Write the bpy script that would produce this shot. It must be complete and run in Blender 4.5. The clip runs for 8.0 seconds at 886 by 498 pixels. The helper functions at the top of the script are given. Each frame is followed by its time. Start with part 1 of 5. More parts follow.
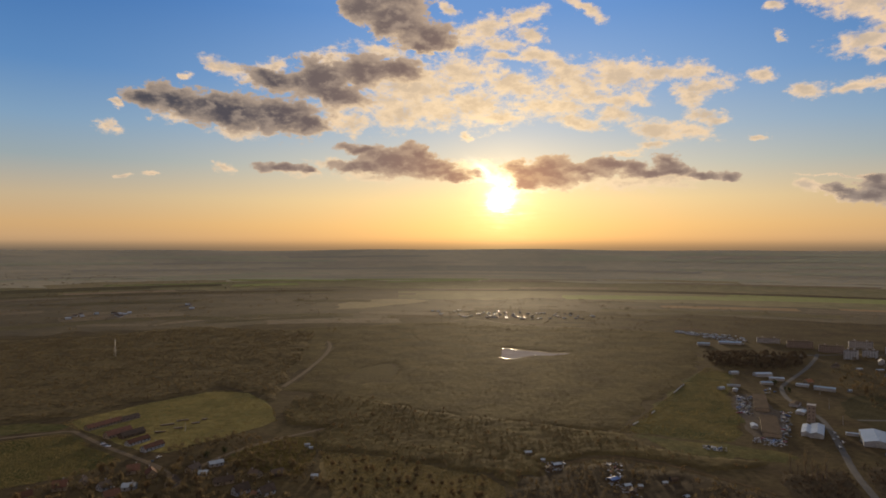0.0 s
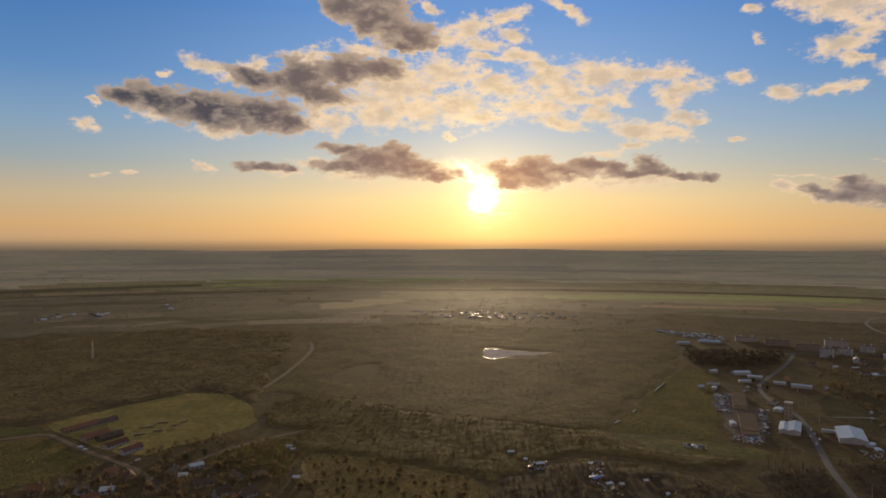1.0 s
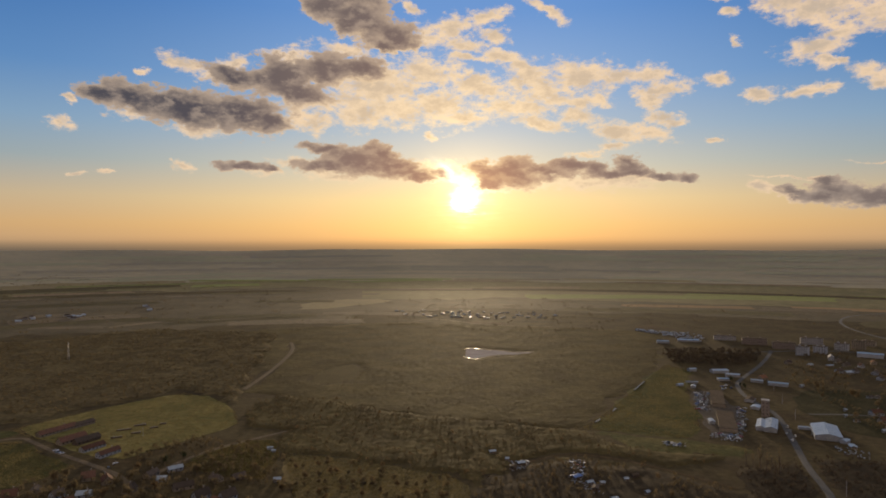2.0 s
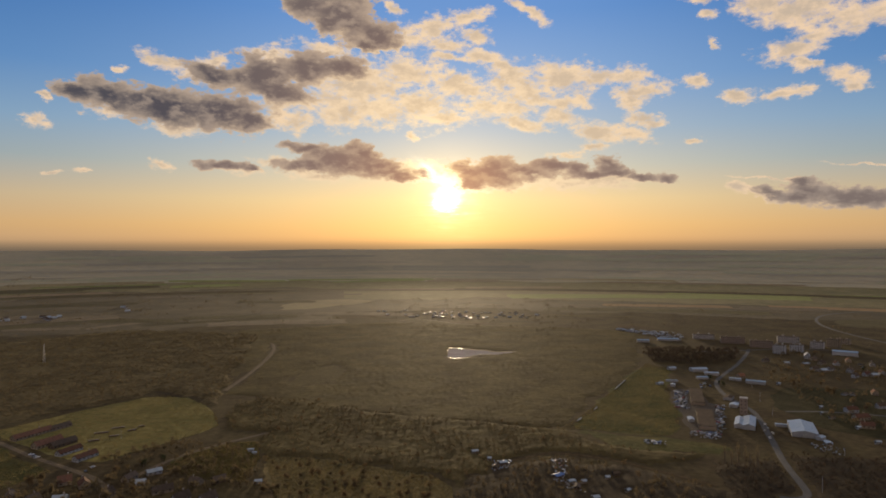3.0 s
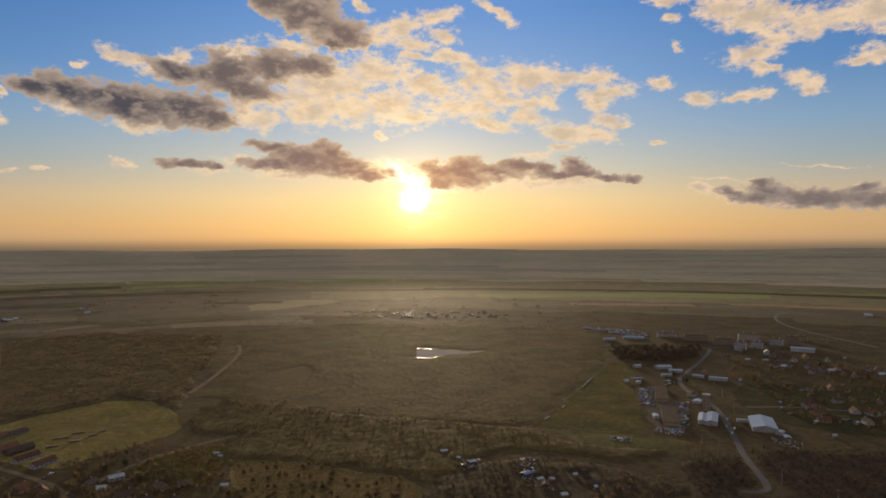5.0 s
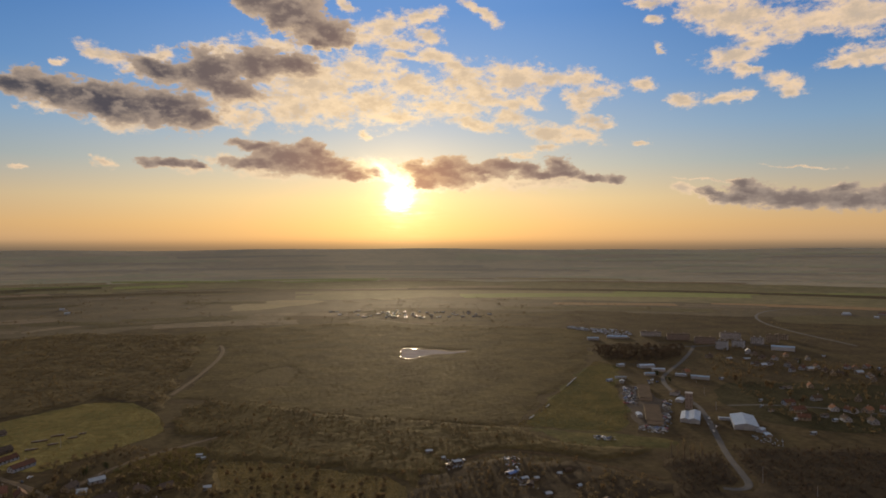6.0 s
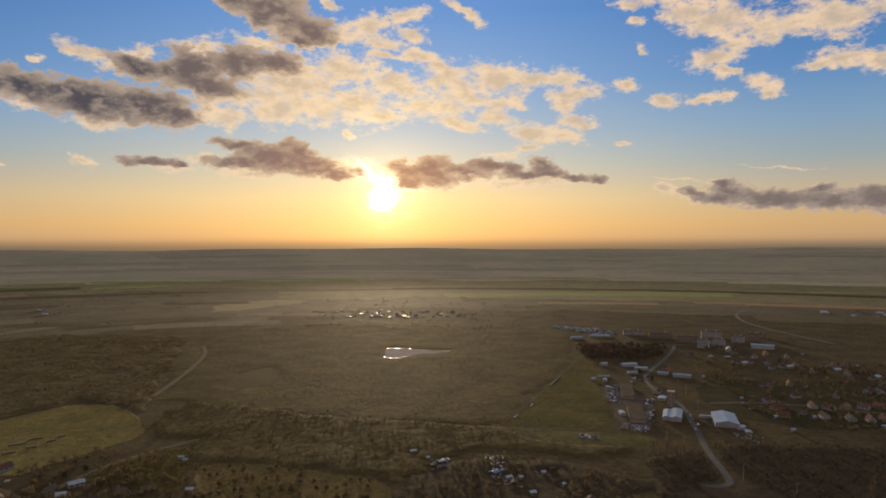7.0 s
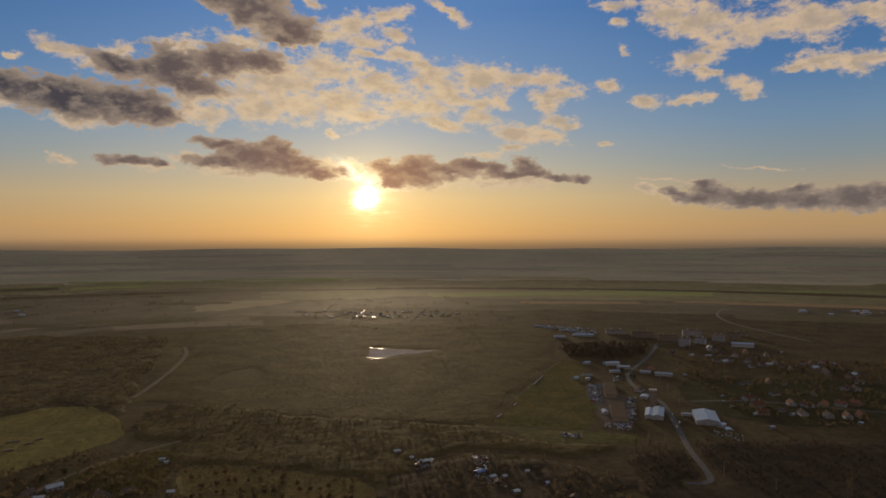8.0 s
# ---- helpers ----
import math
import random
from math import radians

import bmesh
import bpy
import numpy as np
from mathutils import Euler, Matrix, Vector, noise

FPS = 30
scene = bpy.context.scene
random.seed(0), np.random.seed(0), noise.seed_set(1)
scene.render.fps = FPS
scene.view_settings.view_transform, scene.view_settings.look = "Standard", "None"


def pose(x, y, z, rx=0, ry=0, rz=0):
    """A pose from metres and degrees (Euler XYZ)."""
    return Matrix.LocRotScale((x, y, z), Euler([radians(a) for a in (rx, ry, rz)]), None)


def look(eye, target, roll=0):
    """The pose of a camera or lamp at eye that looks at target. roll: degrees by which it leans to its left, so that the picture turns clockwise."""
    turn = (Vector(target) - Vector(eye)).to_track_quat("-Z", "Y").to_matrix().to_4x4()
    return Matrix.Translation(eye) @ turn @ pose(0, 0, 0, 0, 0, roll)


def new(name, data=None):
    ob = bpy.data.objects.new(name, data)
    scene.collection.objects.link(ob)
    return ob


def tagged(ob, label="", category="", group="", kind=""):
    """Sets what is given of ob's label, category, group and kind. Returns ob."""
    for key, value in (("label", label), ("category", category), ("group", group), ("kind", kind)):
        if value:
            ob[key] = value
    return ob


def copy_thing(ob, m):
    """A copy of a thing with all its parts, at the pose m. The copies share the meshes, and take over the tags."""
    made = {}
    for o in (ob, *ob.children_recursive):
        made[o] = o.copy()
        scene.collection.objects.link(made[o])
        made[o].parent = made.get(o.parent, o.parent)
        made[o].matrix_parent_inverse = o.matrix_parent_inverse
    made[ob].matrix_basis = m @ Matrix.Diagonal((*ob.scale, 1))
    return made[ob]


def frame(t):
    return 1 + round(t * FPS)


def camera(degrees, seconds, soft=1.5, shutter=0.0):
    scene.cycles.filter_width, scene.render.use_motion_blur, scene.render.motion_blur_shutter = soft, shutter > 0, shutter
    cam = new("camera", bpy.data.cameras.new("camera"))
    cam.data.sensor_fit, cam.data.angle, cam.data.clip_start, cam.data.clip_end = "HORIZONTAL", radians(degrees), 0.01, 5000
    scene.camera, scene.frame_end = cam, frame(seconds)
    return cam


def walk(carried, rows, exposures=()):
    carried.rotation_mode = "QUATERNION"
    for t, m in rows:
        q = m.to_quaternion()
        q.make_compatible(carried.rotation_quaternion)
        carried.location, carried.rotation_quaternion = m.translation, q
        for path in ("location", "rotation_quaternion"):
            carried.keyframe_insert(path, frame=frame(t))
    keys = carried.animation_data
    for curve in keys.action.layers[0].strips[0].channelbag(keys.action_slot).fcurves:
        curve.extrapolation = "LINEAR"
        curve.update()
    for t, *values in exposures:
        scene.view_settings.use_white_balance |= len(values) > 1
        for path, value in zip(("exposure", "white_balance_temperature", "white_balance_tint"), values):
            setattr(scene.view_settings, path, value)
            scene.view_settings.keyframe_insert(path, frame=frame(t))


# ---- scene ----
# ================= camera: a drone that hovers and turns to its right =================
cam = camera(69.5, 8.0, soft=1.8)
EYE_HEIGHT = 180.0


def aim(yaw, tilt, lean):
    drift = yaw / -12.0
    return pose(-1.9 * drift, 1.25 * drift, EYE_HEIGHT + 1.0 * drift, 90 + tilt, 0, yaw) @ pose(0, 0, 0, 0, 0, lean)


PATH = [
    (0.0, aim(0.000, -0.250, 0.000)),
    (0.5, aim(-0.781, -0.253, -0.002)),
    (1.0, aim(-1.579, -0.258, -0.005)),
    (1.5, aim(-2.413, -0.266, -0.015)),
    (3.0, aim(-4.847, -0.274, -0.060)),
    (3.5, aim(-5.654, -0.278, -0.072)),
    (4.0, aim(-6.375, -0.284, -0.088)),
    (4.5, aim(-7.021, -0.292, -0.098)),
    (6.0, aim(-9.066, -0.318, -0.108)),
    (6.5, aim(-9.757, -0.335, -0.115)),
    (7.0, aim(-10.502, -0.355, -0.122)),
    (7.5, aim(-11.251, -0.371, -0.130)),
    (8.0, aim(-11.974, -0.386, -0.132)),
]
walk(cam, PATH, [(0.0, 0.8), (7.6, 0.8), (7.8, 0.68), (7.9, 0.5), (8.0, 0.32)])

# ================= sky, sun and clouds =================
SUN_AZ, SUN_EL = 5.4, 4.4


def lin(r, g, b):
    """sRGB bytes to a linear colour."""
    f = lambda v: v / 12.92 / 255 if v < 10 else ((v / 255 + 0.055) / 1.055) ** 2.4
    return (f(r), f(g), f(b), 1.0)


# Cloud masses: azimuth, elevation, half width, half height, slant, all in degrees.
DARK_WEST = [
    (-23.1, 11.8, 3.18, 1.35, -6), (-18.7, 11.3, 4.95, 1.68, -7), (-14.1, 11.1, 3.79, 1.81, -5), (-24.8, 12, 1.67, 0.75, 0),
    (-11.9, 10.8, 1.93, 1.15, -6),
]
DARK_TOP = [
    (-7.2, 20.4, 2.33, 1.45, -16), (-4.2, 19.4, 3.98, 1.91, -12), (-1, 18.1, 2.61, 1.29, -13), (-5.2, 21.4, 4.52, 1.53, 2),
    (-2, 17.4, 1.71, 0.74, -9), (-6.2, 22.7, 4, 1.71, 2),
]
DARK_MIDDLE = [
    (-15, 14.1, 2.8, 1.03, -8), (-10.7, 14.4, 3.67, 1.77, 3), (-7.2, 15.2, 3, 1.49, 6), (-9.7, 13.1, 3.42, 1.05, -8),
    (-4.2, 15.3, 2.77, 1.22, 1),
]
DARK_SUN_WEST = [
    (-4.2, 7.5, 4.03, 1.49, -5), (-7.3, 8.5, 2.39, 0.54, -4), (-1, 6.9, 3.13, 1.1, -14), (-7.3, 7, 2.74, 0.64, -2),
    (-2.5, 8.2, 2.02, 0.99, -14), (1.1, 6.1, 2.02, 0.45, -6),
]
DARK_SMALL = [
    (-14.1, 6.8, 2.48, 0.48, -1), (-11.9, 6.6, 1.16, 0.39, -4),
]
DARK_SUN_EAST = [
    (7.2, 6.6, 1.9, 0.7, -22), (3.2, 6.5, 1.2, 0.4, -14),
    (8.8, 6.2, 3.56, 1.48, -1), (9.2, 7, 2.26, 0.99, 7), (12.3, 6.6, 2.33, 0.78, -9), (14.8, 7, 2.93, 0.72, -2),
    (16.6, 6.7, 1.4, 0.86, -7), (18.0, 6.2, 2.2, 0.42, -6), (20.2, 6.2, 1.7, 0.5, -8), (7.6, 5.7, 1.79, 0.89, -1), (19.4, 6.9, 1.36, 0.84, -8),
    (22, 5.8, 1.92, 0.42, -4), (24, 5.7, 1.18, 0.46, -3),
]
DARK_EAST = [
    (34.4, 4.1, 2.23, 1.02, -2), (37.9, 3.6, 3.64, 0.81, -2), (41.8, 3.4, 3.57, 0.87, -3), (45.4, 3.5, 2.78, 1.17, -3),
    (49.1, 3.3, 3.48, 1.28, -3), (32.2, 4, 1.78, 0.56, -11), (34.2, 5, 1.03, 0.56, -3), (41.1, 4.3, 1.14, 0.44, -3),
]
LIGHT_VEIL = [
    (-3.2, 14.2, 5.78, 2.48, -9), (1.8, 15.2, 3.13, 1.41, -5), (2.8, 12.2, 3.13, 1.64, -10), (-4.2, 11.7, 2.61, 1.45, -4),
    (-8.5, 10.9, 2.47, 0.97, -3), (6.1, 14.1, 3.76, 1.32, -18), (9.1, 12.4, 3.72, 1.14, -13), (-1, 12.3, 3.54, 1.64, -5),
    (4.8, 11.3, 2.76, 0.68, -1), (-5.2, 16.7, 2.22, 0.75, -17), (-9.7, 15.9, 2.35, 0.93, -2), (-19, 14.9, 1.86, 0.55, -13),
    (-16.9, 14.1, 1.81, 0.56, -16), (-15, 15.2, 1.33, 0.55, 4), (-16.9, 9.8, 2.78, 0.47, -0), (-23.1, 10.5, 1.69, 0.41, -8),
    (-17.8, 9.6, 2.06, 0.56, -2), (-8.2, 12.4, 2.98, 1.05, 2),
]
LIGHT_WISPS = [
    (3.8, 18.9, 2.6, 0.91, 8), (7.1, 19.7, 1.88, 0.59, 7), (7.8, 18.2, 1.39, 0.63, -2), (5.1, 17.4, 2.26, 0.64, -7),
    (8.3, 16.6, 2.39, 0.59, -10), (10.2, 15.7, 1.58, 0.5, -23), (12.7, 19.9, 1.84, 0.43, -33), (0.3, 20.4, 0.98, 0.46, -27),
    (2.3, 17.9, 2.02, 0.73, -10), (5.8, 16.4, 2.51, 0.37, -6),
]
LIGHT_EAST = [
    (10.8, 14.8, 2.36, 1.2, -12), (15.6, 14.6, 2.93, 1.27, -9), (19.3, 14.4, 2.37, 0.8, -10), (21.1, 14.1, 1.85, 0.84, -5),
    (22.2, 13.1, 2.36, 0.72, 3), (21.3, 12.3, 1.3, 0.64, 6), (26.4, 13.4, 1.05, 0.43, -1), (12.7, 13.1, 3, 1.03, -8),
    (15.4, 12.4, 2.35, 0.65, -3), (17.1, 12.6, 0.83, 0.55, -4), (10.8, 12.2, 3.04, 0.71, -7), (11.8, 10.8, 2.35, 0.57, -17),
    (15.4, 11.3, 1.8, 0.61, -11), (18.5, 9.9, 2.31, 0.83, -15), (21.2, 9.7, 1.89, 0.72, -19), (22.2, 10.7, 1.56, 0.54, -4),
    (23, 10.2, 0.64, 0.63, -4),
]
LIGHT_SMALL = [
    (11.1, 5.5, 1.9, 0.6, -1), (19.3, 5.7, 2.6, 0.7, -2), (16.0, 5.5, 2.8, 0.7, -5), (12.6, 5.9, 2.2, 0.5, -4), (-6.2, 6.0, 2.4, 0.45, -3), (-12.4, 6.3, 1.6, 0.35, -4), (9.0, 5.2, 1.6, 0.4, 0),
    (4.1, 6.9, 1.5, 0.8, -25), (2.6, 6.2, 1.8, 0.35, -8),
    (-27.7, 9.5, 1.06, 0.58, -20), (-19, 6.7, 0.99, 0.33, -10), (2.1, 9.7, 0.66, 0.3, -22), (26.4, 8.7, 0.81, 0.22, -4),
    (18.4, 8.6, 1.09, 0.38, -3), (-27, 11.3, 0.28, 0.35, 6), (-22, 14, 0.52, 0.27, 5), (-26.7, 5.7, 0.65, 0.18, 3),
    (-24.6, 5.8, 0.76, 0.18, 3), (1.8, 6.9, 1.52, 0.7, -0), (15.6, 8, 1.41, 0.29, -2), (-7, 6.3, 1.99, 0.6, -7),
    (-9.2, 7.3, 1.97, 0.39, 1),
]
LIGHT_FAR_EAST = [
    (31.7, 18.8, 2.83, 1.25, -18), (34.3, 17.7, 3.58, 1.42, -12), (36.9, 17, 2.16, 1, -8), (33.4, 15, 2.24, 0.8, 2),
    (34.2, 14, 0.78, 0.53, -6), (35.3, 13.8, 0.59, 0.35, -6), (37.2, 12.6, 1.54, 0.67, -27), (37.8, 11.9, 0.81, 0.56, -6),
    (29.8, 12, 1.32, 0.6, -4), (32.8, 11.9, 1.57, 0.45, -1), (34.3, 12, 0.95, 0.45, -6), (39.8, 16.8, 2.17, 0.83, -1),
    (42.1, 16.9, 2.72, 1.35, -10), (27.1, 19.8, 1.97, 0.39, -6), (27.5, 18.4, 0.66, 0.31, -6), (35.1, 15.8, 1.53, 0.68, -7),
]
LIGHT_FAR_MORE = [
    (42.6, 13.8, 1.97, 0.72, -14), (44.6, 13.4, 1.74, 0.79, -15), (40.8, 13.7, 1.27, 0.43, 12), (46, 13.5, 1.45, 0.71, -10),
    (27.9, 16.2, 0.67, 0.22, -33), (45.9, 16.9, 2.1, 0.69, -11), (48.8, 15.6, 2.6, 1.11, -12), (35.9, 3.7, 2.51, 0.64, -2),
    (30, 4.7, 0.92, 0.42, -23), (38.2, 6.1, 2.43, 0.09, -6), (32, 5.3, 3.11, 0.07, -7), (36.8, 20.2, 3.75, 1.2, -9),
]


class Graph:
    """Short hand for wiring nodes."""

    def __init__(self, tree):
        self.tree = tree

    def node(self, kind, **settings):
        n = self.tree.nodes.new(kind)
        for key, value in settings.items():
            setattr(n, key, value)
        return n

    def plug(self, socket, value):
        if isinstance(value, bpy.types.NodeSocket):
            self.tree.links.new(value, socket)
        else:
            socket.default_value = value

    def math(self, op, a, b=0.0, c=0.0, clamp=False):
        n = self.node("ShaderNodeMath", operation=op, use_clamp=clamp)
        for s, v in zip(n.inputs, (a, b, c)):
            self.plug(s, v)
        return n.outputs[0]

    def vec(self, op, a, b=None, scale=None):
        n = self.node("ShaderNodeVectorMath", operation=op)
        self.plug(n.inputs[0], a)
        if b is not None:
            self.plug(n.inputs[1], b)
        if scale is not None:
            self.plug(n.inputs[3], scale)
        return n.outputs["Value"] if op in ("LENGTH", "DOT_PRODUCT", "DISTANCE") else n.outputs[0]

    def ease(self, v, lo, hi, to_lo=0.0, to_hi=1.0):
        n = self.node("ShaderNodeMapRange", interpolation_type="SMOOTHSTEP")
        for s, x in zip(n.inputs, (v, lo, hi, to_lo, to_hi)):
            self.plug(s, x)
        return n.outputs[0]

    def mix(self, f, a, b, blend="MIX"):
        n = self.node("ShaderNodeMix", data_type="RGBA", blend_type=blend)
        self.plug(n.inputs[0], f)
        self.plug(n.inputs[6], a)
        self.plug(n.inputs[7], b)
        return n.outputs[2]

    def noise(self, vector, scale, detail=4.0, rough=0.55, colour=False):
        n = self.node("ShaderNodeTexNoise")
        self.plug(n.inputs["Vector"], vector)
        for key, v in (("Scale", scale), ("Detail", detail), ("Roughness", rough)):
            n.inputs[key].default_value = v
        return n.outputs["Color" if colour else 0]

    def ramp(self, f, stops):
        n = self.node("ShaderNodeValToRGB")
        el = n.color_ramp.elements
        while len(el) < len(stops):
            el.new(0.5)
        for e, (p, c) in zip(el, stops):
            e.position, e.color = p, c
        self.plug(n.inputs[0], f)
        return n.outputs[0]


def build_world():
    world = bpy.data.worlds.new("evening_sky")
    scene.world = world
    world.use_nodes = True
    g = Graph(world.node_tree)
    g.tree.nodes.clear()
    way = g.vec("NORMALIZE", g.node("ShaderNodeTexCoord").outputs["Generated"])
    xyz = g.node("ShaderNodeSeparateXYZ")
    g.plug(xyz.inputs[0], way)
    az = g.math("MULTIPLY", g.math("ARCTAN2", xyz.outputs[0], xyz.outputs[1]), 57.29578)
    el = g.math("MULTIPLY", g.math("ARCSINE", xyz.outputs[2]), 57.29578)

    # clear air: one ramp over the height sunward, one for the rest; unseen stops above 28 are added fill
    h = g.math("DIVIDE", g.math("ADD", el, 2.0), 92.0, clamp=True)
    p = lambda e: (e + 2) / 92
    sunward = g.ramp(h, [
        (p(-2), lin(120, 98, 69)), (p(-0.7), lin(168, 132, 94)), (p(-0.1), lin(168, 132, 93)), (p(0.6), lin(224, 174, 117)), (p(1.8), lin(240, 192, 126)),
        (p(4), lin(240, 208, 152)), (p(7), lin(206, 200, 182)), (p(10), lin(168, 184, 198)), (p(14), lin(132, 168, 210)),
        (p(20), lin(96, 145, 206)), (p(28), lin(92, 138, 200)), (p(42), lin(176, 176, 172)), (p(75), lin(206, 190, 168))])
    aside = g.ramp(h, [
        (p(-2), lin(84, 75, 62)), (p(-0.7), lin(100, 88, 75)), (p(-0.1), lin(124, 107, 88)), (p(0.6), lin(192, 156, 117)), (p(1.8), lin(204, 165, 117)),
        (p(4), lin(194, 172, 140)), (p(7), lin(150, 163, 168)), (p(10), lin(124, 156, 186)), (p(14), lin(88, 134, 186)),
        (p(20), lin(62, 112, 174)), (p(28), lin(62, 108, 170)), (p(42), lin(160, 162, 164)), (p(75), lin(206, 190, 168))])
    off = g.math("ABSOLUTE", g.math("SUBTRACT", az, SUN_AZ))
    clear = g.mix(g.ease(off, 4.0, 40.0), sunward, aside)
    # Behind the camera, unseen, a warm tone is added to fill the shade.
    clear = g.mix(g.ease(off, 60.0, 170.0, 0.0, 0.75), clear, lin(186, 160, 140))

    # faint bands of land beyond the last fields
    bands = g.node("ShaderNodeCombineXYZ")
    g.plug(bands.inputs[0], g.math("MULTIPLY", az, 0.12))
    g.plug(bands.inputs[1], g.math("MULTIPLY", el, 5.0))
    streak = g.math("SUBTRACT", g.noise(bands.outputs[0], 1.0, 4.0, 0.6), 0.5)
    depth = g.ease(el, -2.2, -0.2, 0.55, 0.0)
    clear = g.vec("SCALE", clear, scale=g.math("MULTIPLY_ADD", streak, depth, 1.0))

    sky = g.node("ShaderNodeTexSky", sky_type="NISHITA", sun_disc=False, sun_elevation=radians(SUN_EL), sun_rotation=radians(SUN_AZ))
    air = g.vec("SCALE", sky.outputs[0], scale=g.ease(el, -0.4, 1.0, 0.0, 0.006))
    clear = g.mix(1.0, clear, air, "ADD")

    # cloud masses, frayed by noise
    flat = g.node("ShaderNodeCombineXYZ")
    g.plug(flat.inputs[0], az)
    g.plug(flat.inputs[1], el)
    uv = flat.outputs[0]
    lean = g.vec("MULTIPLY", uv, (0.75, 1.25, 1.0))
    fray = g.noise(lean, 0.7, 6.0, 0.62, colour=True)
    fray = g.vec("MULTIPLY", g.vec("SUBTRACT", fray, (0.5, 0.5, 0.5)), (2.4, 1.3, 0.0))
    uv2 = g.vec("ADD", uv, fray)

    def masses(rows, uv2):
        best, here = 9.0, uv2
        for a, e, w, t, turn in rows:
            m = g.node("ShaderNodeMapping", vector_type="TEXTURE")
            g.plug(m.inputs[0], here)
            m.inputs[1].default_value = (a, e, 0)
            m.inputs[2].default_value = (0, 0, radians(turn))
            m.inputs[3].default_value = (w, t, 1)
            best = g.math("SMOOTH_MIN", best, g.vec("LENGTH", m.outputs[0]), 0.25)
            # each step waits for the one before it, which keeps the node stack small
            step = g.node("ShaderNodeVectorMath", operation="MULTIPLY_ADD")
            g.plug(step.inputs[0], best)
            step.inputs[1].default_value = (1e-9, 1e-9, 0)
            g.plug(step.inputs[2], uv2)
            here = step.outputs[0]
        return g.math("SUBTRACT", 1.0, best)

    puff = g.noise(lean, 0.72, 9.0, 0.6)
    fine = g.noise(lean, 2.6, 8.0, 0.66)
    cells = g.node("ShaderNodeTexVoronoi", feature="F1")
    g.plug(cells.inputs["Vector"], g.vec("ADD", lean, g.vec("SCALE", fray, scale=0.45)))
    cells.inputs["Scale"].default_value = 1.0
    cells.inputs["Detail"].default_value = 3.0
    cells.inputs["Roughness"].default_value = 0.5
    billow = g.math("SUBTRACT", 0.78, cells.outputs["Distance"])
    bulk = g.math("SUBTRACT", puff, 0.5)
    broad = g.noise(lean, 0.55, 3.0, 0.5)
    gloom = DARK_WEST + DARK_TOP + DARK_MIDDLE + DARK_SUN_WEST + DARK_SMALL + DARK_SUN_EAST + DARK_EAST
    body = masses(gloom, uv2)
    sunside = g.node("ShaderNodeVectorMath", operation="SUBTRACT")
    sunside.inputs[0].default_value = (SUN_AZ, SUN_EL - 3.0, 0)
    g.plug(sunside.inputs[1], uv)
    to_sun = g.vec("NORMALIZE", sunside.outputs[0])
    ahead = masses(gloom, g.vec("ADD", uv2, g.vec("SCALE", to_sun, scale=0.7)))
    light = masses(LIGHT_VEIL + LIGHT_WISPS + LIGHT_EAST + LIGHT_SMALL + LIGHT_FAR_EAST + LIGHT_FAR_MORE, uv2)
    wisp = g.math("SUBTRACT", fine, 0.5)
    dark = g.math("ADD", g.math("ADD", body, 0.14), g.math("MULTIPLY_ADD", billow, 0.3, g.math("MULTIPLY", bulk, 1.5)))
    dark = g.math("MULTIPLY_ADD", wisp, 0.65, dark)
    light = g.math("ADD", g.math("ADD", light, 0.42), g.math("MULTIPLY_ADD", billow, 0.2, g.math("MULTIPLY", bulk, 2.6)))
    light = g.math("MULTIPLY_ADD", wisp, 1.5, light)

    near = g.vec("DOT_PRODUCT", way, (math.sin(radians(SUN_AZ)) * math.cos(radians(SUN_EL)), math.cos(radians(SUN_AZ)) * math.cos(radians(SUN_EL)), math.sin(radians(SUN_EL))))
    away = g.math("MULTIPLY", g.math("ARCCOSINE", g.math("MINIMUM", near, 1.0)), 57.29578)
    sunny = g.math("POWER", 2.718, g.math("DIVIDE", away, -9.0))

    # relief: where the mass thins towards the sun it is lit
    nudge = g.vec("SCALE", to_sun, scale=0.55)
    beside = g.noise(g.vec("ADD", lean, nudge), 0.72, 9.0, 0.6)
    relief = g.math("SUBTRACT", puff, beside)

    warm = g.mix(sunny, lin(244, 212, 176), lin(255, 228, 180))
    lit = g.vec("SCALE", warm, scale=g.math("MULTIPLY_ADD", g.math("POWER", sunny, 3.0), 1.3, 0.97))
    lit_core = g.mix(sunny, lin(200, 180, 158), lin(250, 212, 160))
    thick = g.math("MULTIPLY_ADD", g.math("SUBTRACT", broad, 0.5), 2.4, g.math("MULTIPLY_ADD", relief, -2.0, light))
    pale = g.mix(g.ease(thick, 0.45, 1.6), lit, lit_core)
    tint = g.math("POWER", sunny, 1.25)
    slate = g.mix(g.ease(el, 5.5, 11.0), lin(122, 107, 103), lin(76, 76, 84))
    slate = g.mix(g.ease(az, -18.0, -8.0, 0.0, 0.55), slate, lin(126, 114, 108))
    grey = g.mix(tint, slate, lin(200, 142, 112))
    bright = g.mix(tint, lin(164, 148, 136), lin(244, 190, 136))
    swell = g.math("MULTIPLY_ADD", wisp, 0.35, g.math("MULTIPLY_ADD", g.math("SUBTRACT", broad, 0.5), 1.1, g.math("MULTIPLY", relief, 2.2)))
    grey = g.mix(g.ease(swell, -0.12, 0.5, 0.0, 0.75), grey, bright)
    inner = g.math("MULTIPLY_ADD", billow, 0.2, g.math("MULTIPLY_ADD", bulk, 1.3, g.math("ADD", body, 0.12)))
    sunlit = g.ease(g.math("MULTIPLY_ADD", g.math("SUBTRACT", fine, 0.5), 0.5, g.math("SUBTRACT", body, ahead)), -0.05, 0.6, 0.22, 1.0)
